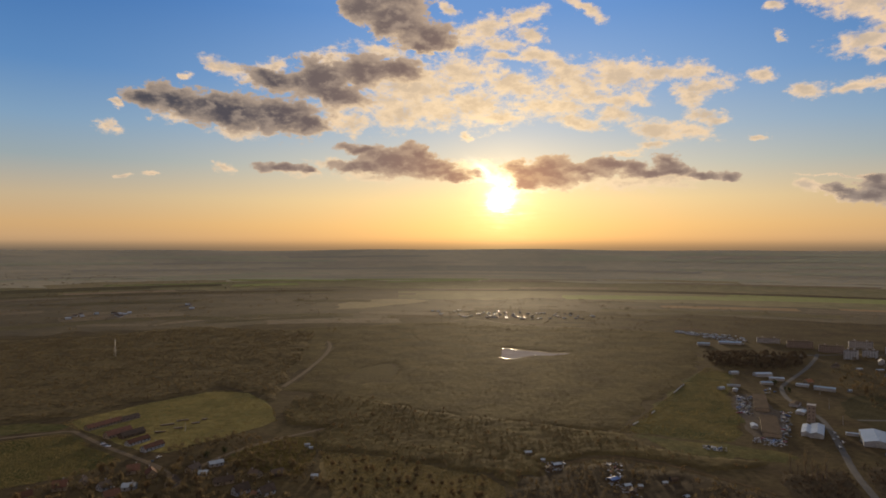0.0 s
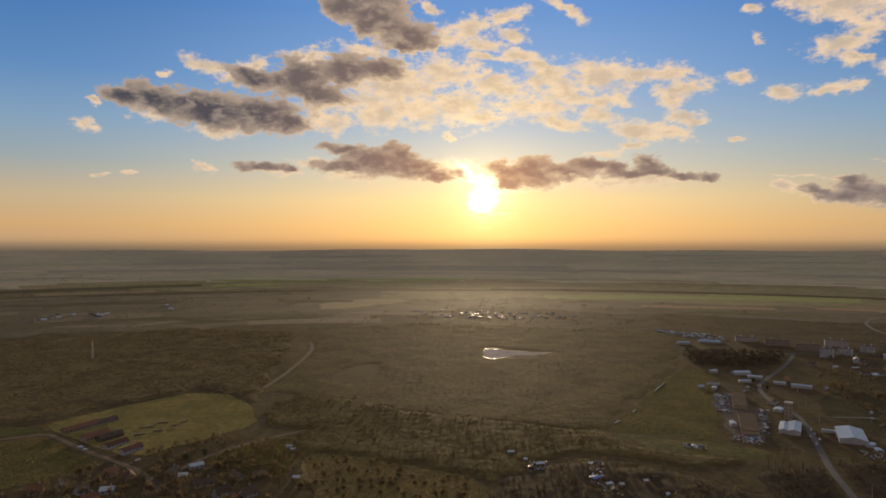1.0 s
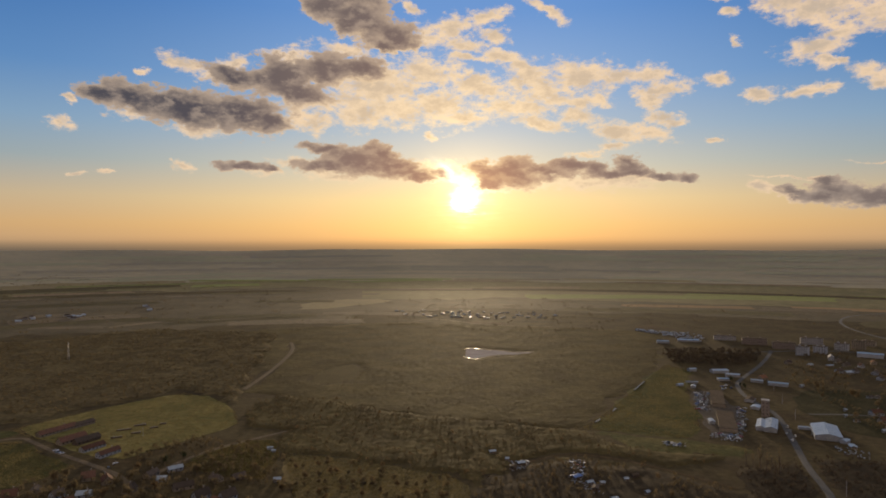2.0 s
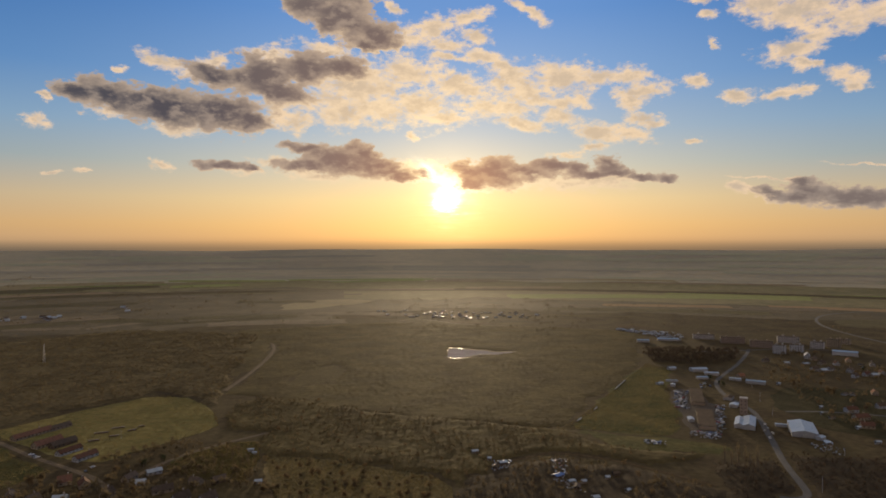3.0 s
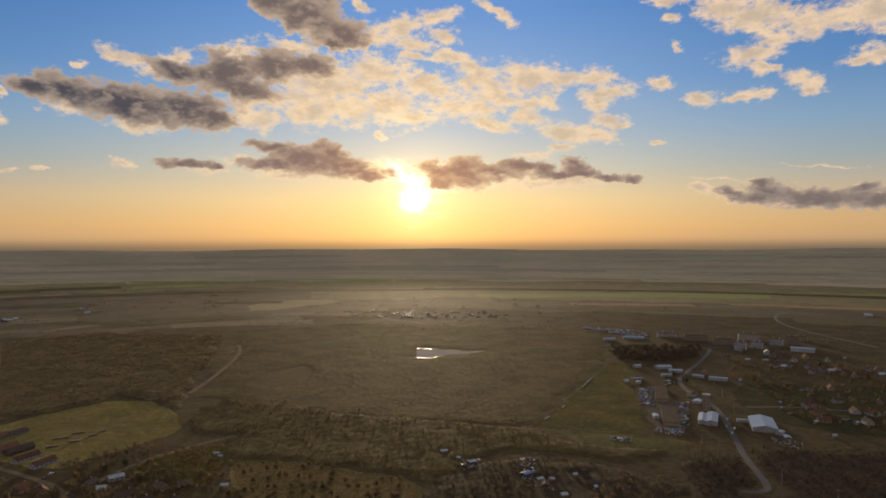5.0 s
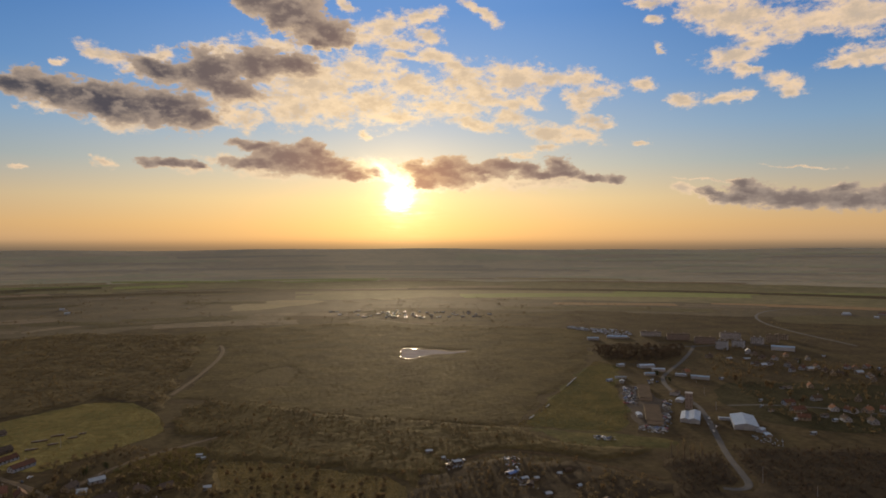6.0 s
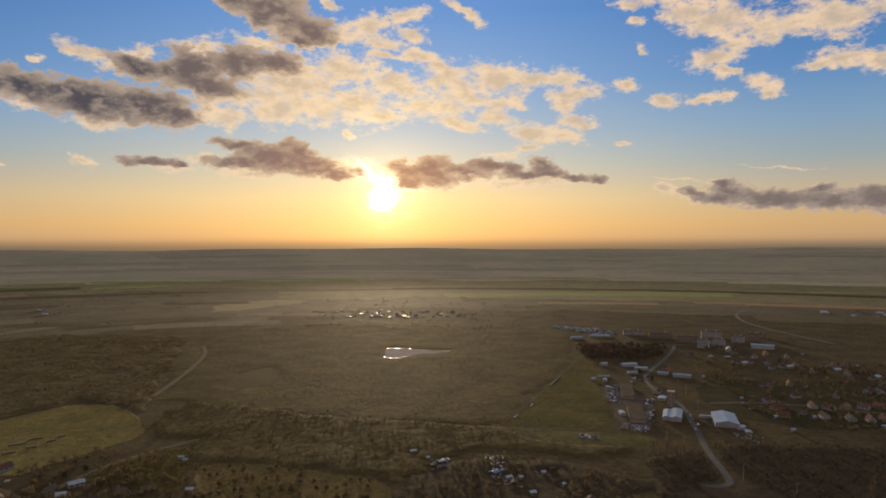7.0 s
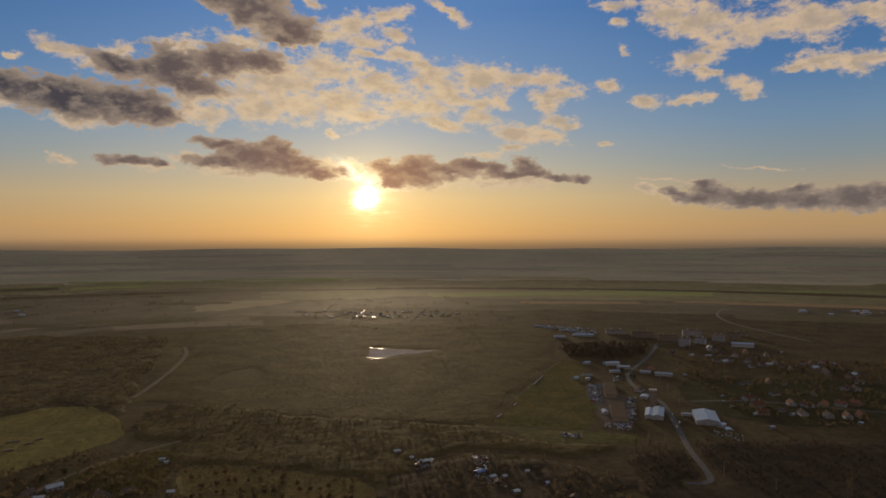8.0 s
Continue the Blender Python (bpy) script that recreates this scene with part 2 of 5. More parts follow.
    rim = g.math("MULTIPLY", sunlit, g.math("SUBTRACT", 1.0, g.ease(dark, 0.12, 0.75)))
    soft = g.mix(rim, bright, lit)
    deep = g.mix(g.ease(inner, 0.0, 0.85), soft, grey)
    with_pale = g.mix(g.ease(light, 0.0, 1.0, 0.0, 0.96), clear, pale)
    covered = g.mix(g.ease(dark, -0.03, 0.26), with_pale, deep)

    # the sun's own glare, dimmed behind the clouds
    shield = g.math("SUBTRACT", 1.0, g.ease(dark, 0.0, 0.6, 0.0, 0.74))
    bars = g.node("ShaderNodeCombineXYZ")
    g.plug(bars.inputs[0], g.math("MULTIPLY", az, 0.35))
    g.plug(bars.inputs[1], g.math("MULTIPLY", el, 4.5))
    bar = g.math("MULTIPLY", g.math("SUBTRACT", g.noise(bars.outputs[0], 1.0, 3.0, 0.6), 0.5), g.ease(el, 3.0, 4.6, 3.2, 0.4))
    torn = g.math("MAXIMUM", g.math("ADD", g.math("MULTIPLY_ADD", bulk, 2.4, away), bar), 0.0)
    rent = g.node("ShaderNodeMapping", vector_type="TEXTURE")
    g.plug(rent.inputs[0], uv2)
    rent.inputs[1].default_value, rent.inputs[2].default_value, rent.inputs[3].default_value = (3.9, 6.5, 0), (0, 0, radians(-36)), (1.6, 0.5, 1)
    gap = g.math("MULTIPLY", g.math("POWER", 2.718, g.math("MULTIPLY", g.math("POWER", g.vec("LENGTH", rent.outputs[0]), 2.0), -1.5)), 1.3)
    core = g.math("MULTIPLY", g.math("POWER", 2.718, g.math("MULTIPLY", g.math("POWER", g.math("DIVIDE", torn, 0.85), 2.0), -1.0)), 4.0)
    flare = g.math("MULTIPLY", g.math("POWER", 2.718, g.math("DIVIDE", torn, -1.0)), 1.3)
    halo = g.math("MULTIPLY", g.math("POWER", 2.718, g.math("DIVIDE", away, -3.6)), g.ease(el, -1.8, 0.6, 0.4, 0.6))
    glare = g.mix(1.0, g.vec("SCALE", (1.0, 0.88, 0.56), scale=g.math("ADD", core, flare)), g.vec("SCALE", (1.0, 0.66, 0.22), scale=halo), "ADD")
    glare = g.mix(1.0, g.vec("SCALE", glare, scale=shield), g.vec("SCALE", (1.0, 0.86, 0.56), scale=gap), "ADD")
    total = g.mix(1.0, covered, glare, "ADD")

    back = g.node("ShaderNodeBackground")
    g.plug(back.inputs[0], total)
    back.inputs[1].default_value = 0.574
    out = g.node("ShaderNodeOutputWorld")
    g.plug(out.inputs[0], back.outputs[0])


build_world()

sun = new("sun", bpy.data.lights.new("sun", "SUN"))
sun.data.energy, sun.data.angle, sun.data.color = 2.6, radians(5.0), (1.0, 0.75, 0.46)
a, e = radians(SUN_AZ), radians(SUN_EL)
sun.matrix_world = look((0, 0, 500), (-400 * math.sin(a) * math.cos(e), -400 * math.cos(a) * math.cos(e), 500 - 400 * math.sin(e)))

# ================= materials =================


def surface(name, c1, c2, size=8.0, rough=0.85, bump=0.0, grain=0.4, sheen=0.0, metal=0.0, spec=0.015, each=0.0, island=False, through_light=0.0, stretch=None):
    """A two-scale surface: patches of c1 and c2 (linear colours) of that size in metres, with finer grain and relief."""
    m = bpy.data.materials.new(name)
    m.use_nodes = True
    g = Graph(m.node_tree)
    bsdf = m.node_tree.nodes["Principled BSDF"]
    geo = g.node("ShaderNodeNewGeometry")
    where = geo.outputs["Position"]
    if stretch:
        where = g.vec("MULTIPLY", where, stretch)
    broad = g.noise(where, 1.0 / size, 4.0, 0.6)
    small = g.noise(where, 7.0 / size, 5.0, 0.65)
    col = g.mix(g.ease(broad, 0.32, 0.68), (*c1, 1.0), (*c2, 1.0))
    f = g.ease(small, 0.25, 0.75, 1.0 - grain, 1.0 + grain)
    if each:
        rnd = geo.outputs["Random Per Island"] if island else g.node("ShaderNodeObjectInfo").outputs["Random"]
        f = g.math("MULTIPLY", f, g.math("MULTIPLY_ADD", rnd, 2 * each, 1.0 - each))
    col = g.vec("SCALE", col, scale=f)
    g.plug(bsdf.inputs["Base Color"], col)
    bsdf.inputs["Roughness"].default_value = rough
    bsdf.inputs["Metallic"].default_value = metal
    bsdf.inputs["Specular IOR Level"].default_value = spec
    bsdf.inputs["Sheen Weight"].default_value = sheen
    bsdf.inputs["Sheen Roughness"].default_value = 0.5
    if bump:
        b = g.node("ShaderNodeBump")
        b.inputs["Strength"].default_value = min(1.0, bump)
        b.inputs["Distance"].default_value = size / 14 * max(1.0, bump)
        g.plug(b.inputs["Height"], small)
        g.plug(bsdf.inputs["Normal"], b.outputs[0])
    if through_light:
        tr = g.node("ShaderNodeBsdfTranslucent")
        g.plug(tr.inputs[0], col)
        ms = g.node("ShaderNodeMixShader")
        ms.inputs[0].default_value = through_light
        g.plug(ms.inputs[1], bsdf.outputs[0])
        g.plug(ms.inputs[2], tr.outputs[0])
        g.plug(m.node_tree.nodes["Material Output"].inputs[0], ms.outputs[0])
    return m


SCRUB = surface("scrub_ground", (0.056, 0.043, 0.026), (0.08, 0.064, 0.034), 55, 0.9, 0.15, 0.3)
GRASS_GOLD = surface("dry_gold_grass", (0.19, 0.162, 0.064), (0.118, 0.112, 0.045), 60, 0.9, 0.3, 0.3)
GRASS_TAN = surface("tan_orchard_grass", (0.16, 0.125, 0.06), (0.115, 0.093, 0.045), 36, 0.9, 0.3, 0.3)
GRASS_GREEN = surface("damp_green_grass", (0.05, 0.054, 0.022), (0.105, 0.09, 0.036), 46, 0.9, 0.3, 0.3)
PASTURE = surface("dull_pasture", (0.072, 0.058, 0.029), (0.088, 0.071, 0.034), 40, 0.9, 0.2, 0.25)
GARDENS = surface("dark_gardens", (0.036, 0.034, 0.018), (0.053, 0.046, 0.024), 18, 0.9, 0.3, 0.4)
HEATH = surface("brown_heath", (0.07, 0.05, 0.03), (0.088, 0.063, 0.036), 25, 0.9, 0.2, 0.35)
BRUSH = surface("dark_brush", (0.04, 0.031, 0.02), (0.055, 0.043, 0.026), 15, 0.9, 0.4, 0.4)
FARMLAND = {
    # Ground sheets step paler outward, haze put into their base colours.
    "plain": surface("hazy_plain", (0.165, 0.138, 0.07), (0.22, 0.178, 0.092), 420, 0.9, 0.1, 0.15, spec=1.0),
    "farm": surface("olive_farmland", (0.118, 0.105, 0.05), (0.155, 0.132, 0.064), 260, 0.9, 0.1, 0.2, spec=0.06),
    "heath": surface("far_heath", (0.066, 0.054, 0.032), (0.09, 0.072, 0.041), 120, 0.9, 0.1, 0.2, spec=0.06),
    "rough": surface("rough_grazing", (0.085, 0.074, 0.042), (0.105, 0.09, 0.05), 60, 0.9, 0.2, 0.25, each=0.2),
    # Crops paler than near land: distance haze is put into the base colours.
    "winter_wheat": surface("winter_wheat", (0.135, 0.155, 0.045), (0.165, 0.175, 0.055), 160, 0.9, 0.1, 0.15, each=0.15, spec=0.06),
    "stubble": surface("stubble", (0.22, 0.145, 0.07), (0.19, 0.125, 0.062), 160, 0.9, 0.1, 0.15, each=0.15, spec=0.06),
    "ploughed": surface("ploughed_soil", (0.15, 0.112, 0.068), (0.18, 0.134, 0.08), 160, 0.9, 0.1, 0.2, each=0.15, spec=0.06),
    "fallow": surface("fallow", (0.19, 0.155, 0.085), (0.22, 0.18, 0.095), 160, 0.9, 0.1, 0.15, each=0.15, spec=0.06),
    # Near-horizon crops, paled in colour to stand for haze.
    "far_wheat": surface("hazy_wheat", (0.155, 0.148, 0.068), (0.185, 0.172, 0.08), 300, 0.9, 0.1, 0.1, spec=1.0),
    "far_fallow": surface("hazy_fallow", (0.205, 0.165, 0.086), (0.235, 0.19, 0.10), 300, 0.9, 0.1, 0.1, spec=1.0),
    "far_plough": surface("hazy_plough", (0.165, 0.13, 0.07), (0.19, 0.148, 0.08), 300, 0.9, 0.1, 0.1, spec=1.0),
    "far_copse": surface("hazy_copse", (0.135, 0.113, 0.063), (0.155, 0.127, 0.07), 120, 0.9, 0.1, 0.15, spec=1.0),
    "wood": surface("far_wood", (0.10, 0.082, 0.052), (0.13, 0.10, 0.064), 60, 0.9, 0.3, 0.25, each=0.15, spec=0.06),
}
ASPHALT = surface("worn_asphalt", (0.058, 0.058, 0.06), (0.078, 0.075, 0.073), 12, 0.9, 0.1, 0.2, spec=0.25)
DIRT = surface("pale_dirt", (0.145, 0.115, 0.08), (0.11, 0.088, 0.062), 10, 0.8, 0.2, 0.3)
YARD = surface("yard_gravel", (0.075, 0.065, 0.055), (0.10, 0.085, 0.07), 14, 0.8, 0.3, 0.4)
WATER = surface("pond_water", (0.03, 0.035, 0.035), (0.04, 0.045, 0.045), 60, 0.12, 0.0, 0.1, spec=0.5)
SILT = surface("lilac_grey_silt", (0.17, 0.16, 0.18), (0.215, 0.2, 0.225), 25, 0.9, 0.1, 0.15)
SAND = surface("quarry_sand", (0.14, 0.115, 0.085), (0.17, 0.14, 0.10), 14, 0.8, 0.4, 0.25)
TWIGS = surface("bare_twigs", (0.125, 0.10, 0.061), (0.155, 0.122, 0.072), 60, 0.9, 0.0, 0.15, each=0.15, island=True, through_light=0.5)
RUSSET = surface("russet_leaves", (0.15, 0.106, 0.06), (0.135, 0.10, 0.06), 20, 0.9, 0.0, 0.25, each=0.35, island=True, through_light=0.5)
EVERGREEN = surface("evergreen_needles", (0.035, 0.045, 0.025), (0.05, 0.06, 0.03), 10, 0.85, 0.0, 0.3, each=0.35, island=True, through_light=0.2)
# Twigs dark in colour for the vignetted near edge and the dark grove.
GLOOM = surface("dark_thicket", (0.062, 0.05, 0.038), (0.082, 0.062, 0.045), 30, 0.9, 0.0, 0.25, each=0.35, island=True, through_light=0.35)
# Brush cover below UNDERGROWTH's tone: vignette darkening is put into the colour.
DIMMED_COVER = surface("vignette_dimmed_brush", (0.04, 0.032, 0.023), (0.055, 0.043, 0.028), 9, 0.9, 0.6, 0.4)
UNDERGROWTH = surface("brown_undergrowth", (0.105, 0.085, 0.048), (0.158, 0.126, 0.068), 40, 0.9, 0.4, 0.3, through_light=0.25)
SCRUB_COVER = surface("low_scrub", (0.074, 0.059, 0.030), (0.112, 0.091, 0.043), 60, 0.9, 0.3, 0.22, through_light=0.15)
BARK = surface("bark", (0.13, 0.10, 0.075), (0.18, 0.14, 0.105), 1.0, 0.9, 0.5, 0.4)
TUFT = surface("grass_tufts", (0.20, 0.16, 0.075), (0.155, 0.13, 0.062), 40, 0.8, 0.0, 0.2, each=0.15, island=True, through_light=0.5)

# ================= the lie of the land =================


PACE = 1.2857  # the plan's distances are in paces of this many metres


def land(x, y):
    """Height of the ground: flat near by, rising to a rolling far rim."""
    d = np.maximum(0.0, np.hypot(x, y) - 2600)
    a = np.arctan2(x, y)
    roll = 1 + 0.03 * np.sin(9 * a + 1.0) + 0.02 * np.sin(23 * a + d * 0.002)
    return 0.095 * roll * (np.sqrt(d * d + 700 ** 2) - 700)


def at(az, r, up=0.0):
    """A place on the ground, from a compass bearing off +y in degrees and a distance in paces."""
    x, y = r * PACE * math.sin(radians(az)), r * PACE * math.cos(radians(az))
    return Vector((x, y, float(land(x, y)) + up))


def mesh_object(name, verts, faces, material, parent=None, label="", smooth=False):
    me = bpy.data.meshes.new(name)
    me.from_pydata([tuple(v) for v in verts], [], faces)
    me.materials.append(material)
    if smooth:
        me.polygons.foreach_set("use_smooth", [True] * len(me.polygons))
    me.update()
    ob = new(name, me)
    ob.parent = parent
    if label:
        ob["label"] = label
    return ob


def part(name, bm, material, parent=None, label=""):
    me = bpy.data.meshes.new(name)
    bm.to_mesh(me)
    bm.free()
    me.materials.append(material)
    ob = new(name, me)
    ob.parent = parent
    if label:
        ob["label"] = label
    return ob


def build_ground():
    rings = [0.0] + [80 * i for i in range(1, 20)] + [1600 + 160 * i for i in range(21)]
    n = 180
    verts, faces = [(0, 0, 0)], []
    for r in rings[1:]:
        for k in range(n):
            t = 2 * math.pi * k / n
            x, y = r * math.sin(t), r * math.cos(t)
            verts.append((x, y, land(x, y)))
    for k in range(n):
        faces.append((0, 1 + (k + 1) % n, 1 + k))
    for i in range(len(rings) - 2):
        for k in range(n):
            a, b = 1 + i * n + k, 1 + i * n + (k + 1) % n
            faces.append((a, b, b + n, a + n))
    tagged(mesh_object("ground", verts, faces, SCRUB, smooth=True), "rolling brown scrubland reaching the hazy horizon", "ground", kind="structure")


def rounded(points, times=2, closed=True):
    """Corner cutting on a line of points."""
    for _ in range(times):
        made = []
        n = len(points)
        for i in range(n if closed else n - 1):
            p, q = points[i], points[(i + 1) % n]
            made += [p.lerp(q, 0.25), p.lerp(q, 0.75)]
        points = made if closed else [points[0], *made, points[-1]]
    return points


def patch(name, corners, material, up, label, category, kind="structure", wobble=2.0, times=2):
    """A sheet of land on the flat ground, with a rounded, slightly uneven outline."""
    rng = random.Random(name + str(corners[0]))
    line = rounded([at(a, r) for a, r in corners], times)
    if kind == "structure":
        line = rounded(line, 1)
        bent = [noise.noise_vector((p.x / 34, p.y / 34, 1.7)) * wobble * 4 for p in line]
        line = [Vector((p.x + b.x, p.y + b.y, up)) for p, b in zip(line, bent)]
    line = [Vector((p.x + rng.uniform(-wobble, wobble) * 0.6, p.y + rng.uniform(-wobble, wobble) * 0.6, up)) for p in line]
    bm = bmesh.new()
    face = bm.faces.new([bm.verts.new(p) for p in line])
    if face.normal.z < 0 or face.calc_area() and (face.normal_update() or face.normal.z < 0):
        face.normal_flip()
    bmesh.ops.triangulate(bm, faces=bm.faces[:])
    ob = part(name, bm, material)
    return tagged(ob, label, category, kind=kind)


def ribbon(name, corners, width, material, up, label, category, curves=3):
    """A road: a strip of even width along a rounded line."""
    line = rounded([at(a, r) for a, r in corners], curves, closed=False)
    verts, faces = [], []
    for i, p in enumerate(line):
        d = (line[min(i + 1, len(line) - 1)] - line[max(i - 1, 0)])
        side = Vector((d.y, -d.x, 0)).normalized() * width / 2
        for s, z in ((-1, up), (1, up), (1.25, 0), (-1.25, 0)):
            q = p + side * s
            verts.append((q.x, q.y, land(q.x, q.y) + z))
        if i:
            b, c = 4 * i - 4, 4 * i
            faces += [(b, b + 1, c + 1, c), (b + 1, b + 2, c + 2, c + 1), (b + 3, b, c, c + 3)]
    return tagged(mesh_object(name, verts, faces, material), label, category, kind="structure")


STRIPS = []  # each far field lies a little above the one before


def strip(az0, az1, r0, r1, slant, crop, label):
    """A far field: a long sheet that follows the rising land."""
    STRIPS.append(crop)
    n, m = max(4, int((az1 - az0) * 1.2)), max(2, int((r1 - r0) / 90))
    verts, faces = [], []
    rng = random.Random(int(az0 * 10 + r0))
    wob = [rng.uniform(-0.05, 0.05) * (r1 - r0) for _ in range(n + 1)]
    for i in range(n + 1):
        for j in range(m + 1):
            a = az0 + (az1 - az0) * i / n + (rng.uniform(-0.3, 0.3) if i in (0, n) else 0)
            r = r0 + (r1 - r0) * j / m + slant * (i / n - 0.5) + wob[i] * (1 if j in (0, m) else 0.3)
            verts.append(at(a, r, (0.14 if r < 2150 else 0.8) + 0.008 * len(STRIPS)))
    for i in range(n):
        for j in range(m):
            k = i * (m + 1) + j
            faces.append((k, k + m + 1, k + m + 2, k + 1))
    return tagged(mesh_object("field", verts, faces, FARMLAND[crop], smooth=True), label, "field", group="far fields", kind="structure")


build_ground()

F1 = [(-31.2, 589), (-27.3, 610), (-22.3, 641), (-18.8, 658), (-16.5, 625), (-14.8, 566), (-14.6, 529), (-16.5, 509), (-19.7, 491), (-21.9, 480), (-23.6, 470), (-26.0, 492), (-28.0, 530)]
F2 = [(-36.5, 560), (-30.4, 552), (-28.7, 505), (-26.7, 465), (-29.7, 450), (-36.5, 445)]
F3 = [(-36.5, 612), (-31.2, 591), (-30.4, 566), (-36.5, 574)]
F4 = [(-10.9, 447), (-7.3, 433), (-1.2, 406), (3.3, 396), (5.4, 373), (6.4, 330), (-9.8, 330), (-10.2, 388)]
F5 = [(22.4, 800), (24.5, 770), (23.9, 681), (25.0, 610), (25.1, 523), (24.1, 497), (20.2, 500), (15.2, 498), (17.5, 555), (20.2, 664)]
F5B = [(16.0, 488), (20.0, 494), (24.1, 496), (29.4, 499), (29.6, 474), (25.8, 462), (22.0, 458), (18.0, 468)]
F6 = [(-9.0, 690), (-7.0, 742), (-4.6, 770), (-3.9, 722), (-5.0, 668), (-7.4, 655)]
F7 = [(-9.8, 1475), (-7.8, 1701), (-2.2, 1704), (-1.2, 1617), (-4.2, 1527), (-8.7, 1431)]
F8 = [(-16.6, 468), (-13.6, 480), (-11.6, 478), (-11.2, 440), (-12.6, 398), (-16.2, 412), (-19.0, 440)]
F9 = [(36.59, 1290), (42.18, 1339), (47.98, 1373), (47.98, 1531), (41.37, 1476), (36.19, 1444)]
F10 = [(31.25, 705), (38.04, 749), (48.01, 795), (48.02, 651), (43.55, 567), (37.04, 560), (33.07, 593)]
YARD_EDGE = [(24.5, 659), (26.4, 669), (28.0, 599), (28.4, 547), (27.4, 515), (26.2, 505), (25.6, 541), (24.5, 592)]
POND = [(4.9, 819), (5.4, 878), (6.1, 872), (7.1, 862), (8.4, 851), (10.1, 842), (11.4, 850), (11.2, 836), (8.9, 828), (7.4, 818), (6.1, 796), (5.4, 797)]
patch("field", F1, GRASS_GOLD, 0.08, "sunlit dry golden meadow edged by dark woods", "field")
patch("field", F2, GRASS_GREEN, 0.08, "green meadow beside the village road", "field")
patch("field", F3, GRASS_GREEN, 0.08, "narrow green meadow under the wood", "field")
patch("field", F4, GRASS_TAN, 0.08, "golden grass slope with scattered orchard trees", "field")
patch("field", F5, GRASS_GREEN, 0.08, "green hillside pasture beside the scrapyard", "field", wobble=4)
patch("field", F5B, GRASS_GREEN, 0.09, "strip of rough green grass below the yard", "field", wobble=5)
patch("field", F6, PASTURE, 0.08, "dull olive pasture between scrub woods", "field")
patch("field", F7, FARMLAND["fallow"], 0.10, "pale fallow field among dark scrub", "field", wobble=6)
patch("field", F8, GRASS_GREEN, 0.08, "rough grassy plots by the dirt track", "field")
patch("field", F9, FARMLAND["rough"], 0.10, "green field beyond the village", "field", wobble=6)
patch("field", F10, GARDENS, 0.08, "dark green village gardens and meadows", "field")
patch("yard", YARD_EDGE, YARD, 0.11, "grey gravel scrapyard ground", "yard")

def ring_sheet(name, r0, r1, az0, az1, crop, up, label):
    """A wide sheet of far land between two distances, with a wandering near edge."""
    n, m = 70, 12
    verts, faces = [], []
    for i in range(n + 1):
        a = az0 + (az1 - az0) * i / n
        edge = 90 * noise.noise((a * 0.16, r0 * 0.01, 0.5)) + 30 * noise.noise((a * 0.7, r0 * 0.01, 2.5))
        for j in range(m + 1):
            verts.append(at(a, r0 + (r1 - r0) * j / m + edge * (1 - j / m), up + (0.5 if r0 + (r1 - r0) * j / m > 2150 else 0)))
    for i in range(n):
        for j in range(m):
            k = i * (m + 1) + j
            faces.append((k, k + m + 1, k + m + 2, k + 1))
    tagged(mesh_object(name, verts, faces, FARMLAND[crop], smooth=True), label, "plain", kind="structure")


# Each sheet further out is paler, with haze in its colour.
ring_sheet("heath", 1180, 2200, -48, -5, "heath", 0.07, "dull brown heath on the far ridges")
ring_sheet("heath", 1400, 2100, -5, 56, "heath", 0.07, "dull brown land beyond the valley")
ring_sheet("farmland", 2080, 2500, -48, -4, "farm", 0.1, "dull olive farmland beyond the wooded ridge")
ring_sheet("farmland", 1700, 2500, -4, 56, "farm", 0.1, "dull olive farmland beyond the valley")
ring_sheet("plain", 2380, 3733, -48, 56, "plain", 0.13, "haze-paled plain rising to the horizon")

# far bands of farmland
for row in [
    (10.8, 34.7, 1790, 1930, 160, "winter_wheat", "bright green winter wheat strip"),
    (24, 48.5, 2010, 2130, 120, "winter_wheat", "bright green winter wheat strip"),
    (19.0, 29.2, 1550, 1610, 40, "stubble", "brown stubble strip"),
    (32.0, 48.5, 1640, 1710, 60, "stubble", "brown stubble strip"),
    (29.5, 36.0, 1560, 1640, 20, "wood", "dark hedge wood between fields"),
    (14, 32, 1420, 1500, 40, "rough", "rough olive grazing field"),
    (-32, -20, 2330, 2470, 80, "fallow", "haze-paled green fallow field"),
    (-24, -8, 2450, 2600, -80, "far_wheat", "haze-paled green wheat field"),
]:
    strip(*row)
rng = random.Random(5)
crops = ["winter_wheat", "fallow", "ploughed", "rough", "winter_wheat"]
words = {"winter_wheat": "green winter wheat field in the distance", "fallow": "haze-paled fallow field in the distance",
         "ploughed": "brown ploughed field in the distance", "stubble": "tan stubble field in the distance", "wood": "dark strip of distant woodland", "heath": "dull brown heath in the distance", "rough": "rough brown grazing land in the distance", "far_wheat": "hazy green field near the horizon", "far_fallow": "hazy pale field near the horizon",
         "far_plough": "hazy brown field near the horizon", "far_copse": "hazy strip of woodland near the horizon"}
r = 1180.0
while r < 2060:
    deep = rng.uniform(40, 95)
    a = -42 + rng.uniform(0, 6)
    while a < -6:
        wide = rng.uniform(4, 13)
        crop = rng.choice(["wood", "wood", "rough", "heath"])
        if rng.random() < 0.55:
            strip(a, a + wide * 0.97, r, r + deep * rng.uniform(0.6, 1.0), rng.uniform(-60, 60), crop, words[crop])
        a += wide
    r += deep
r = 2060.0
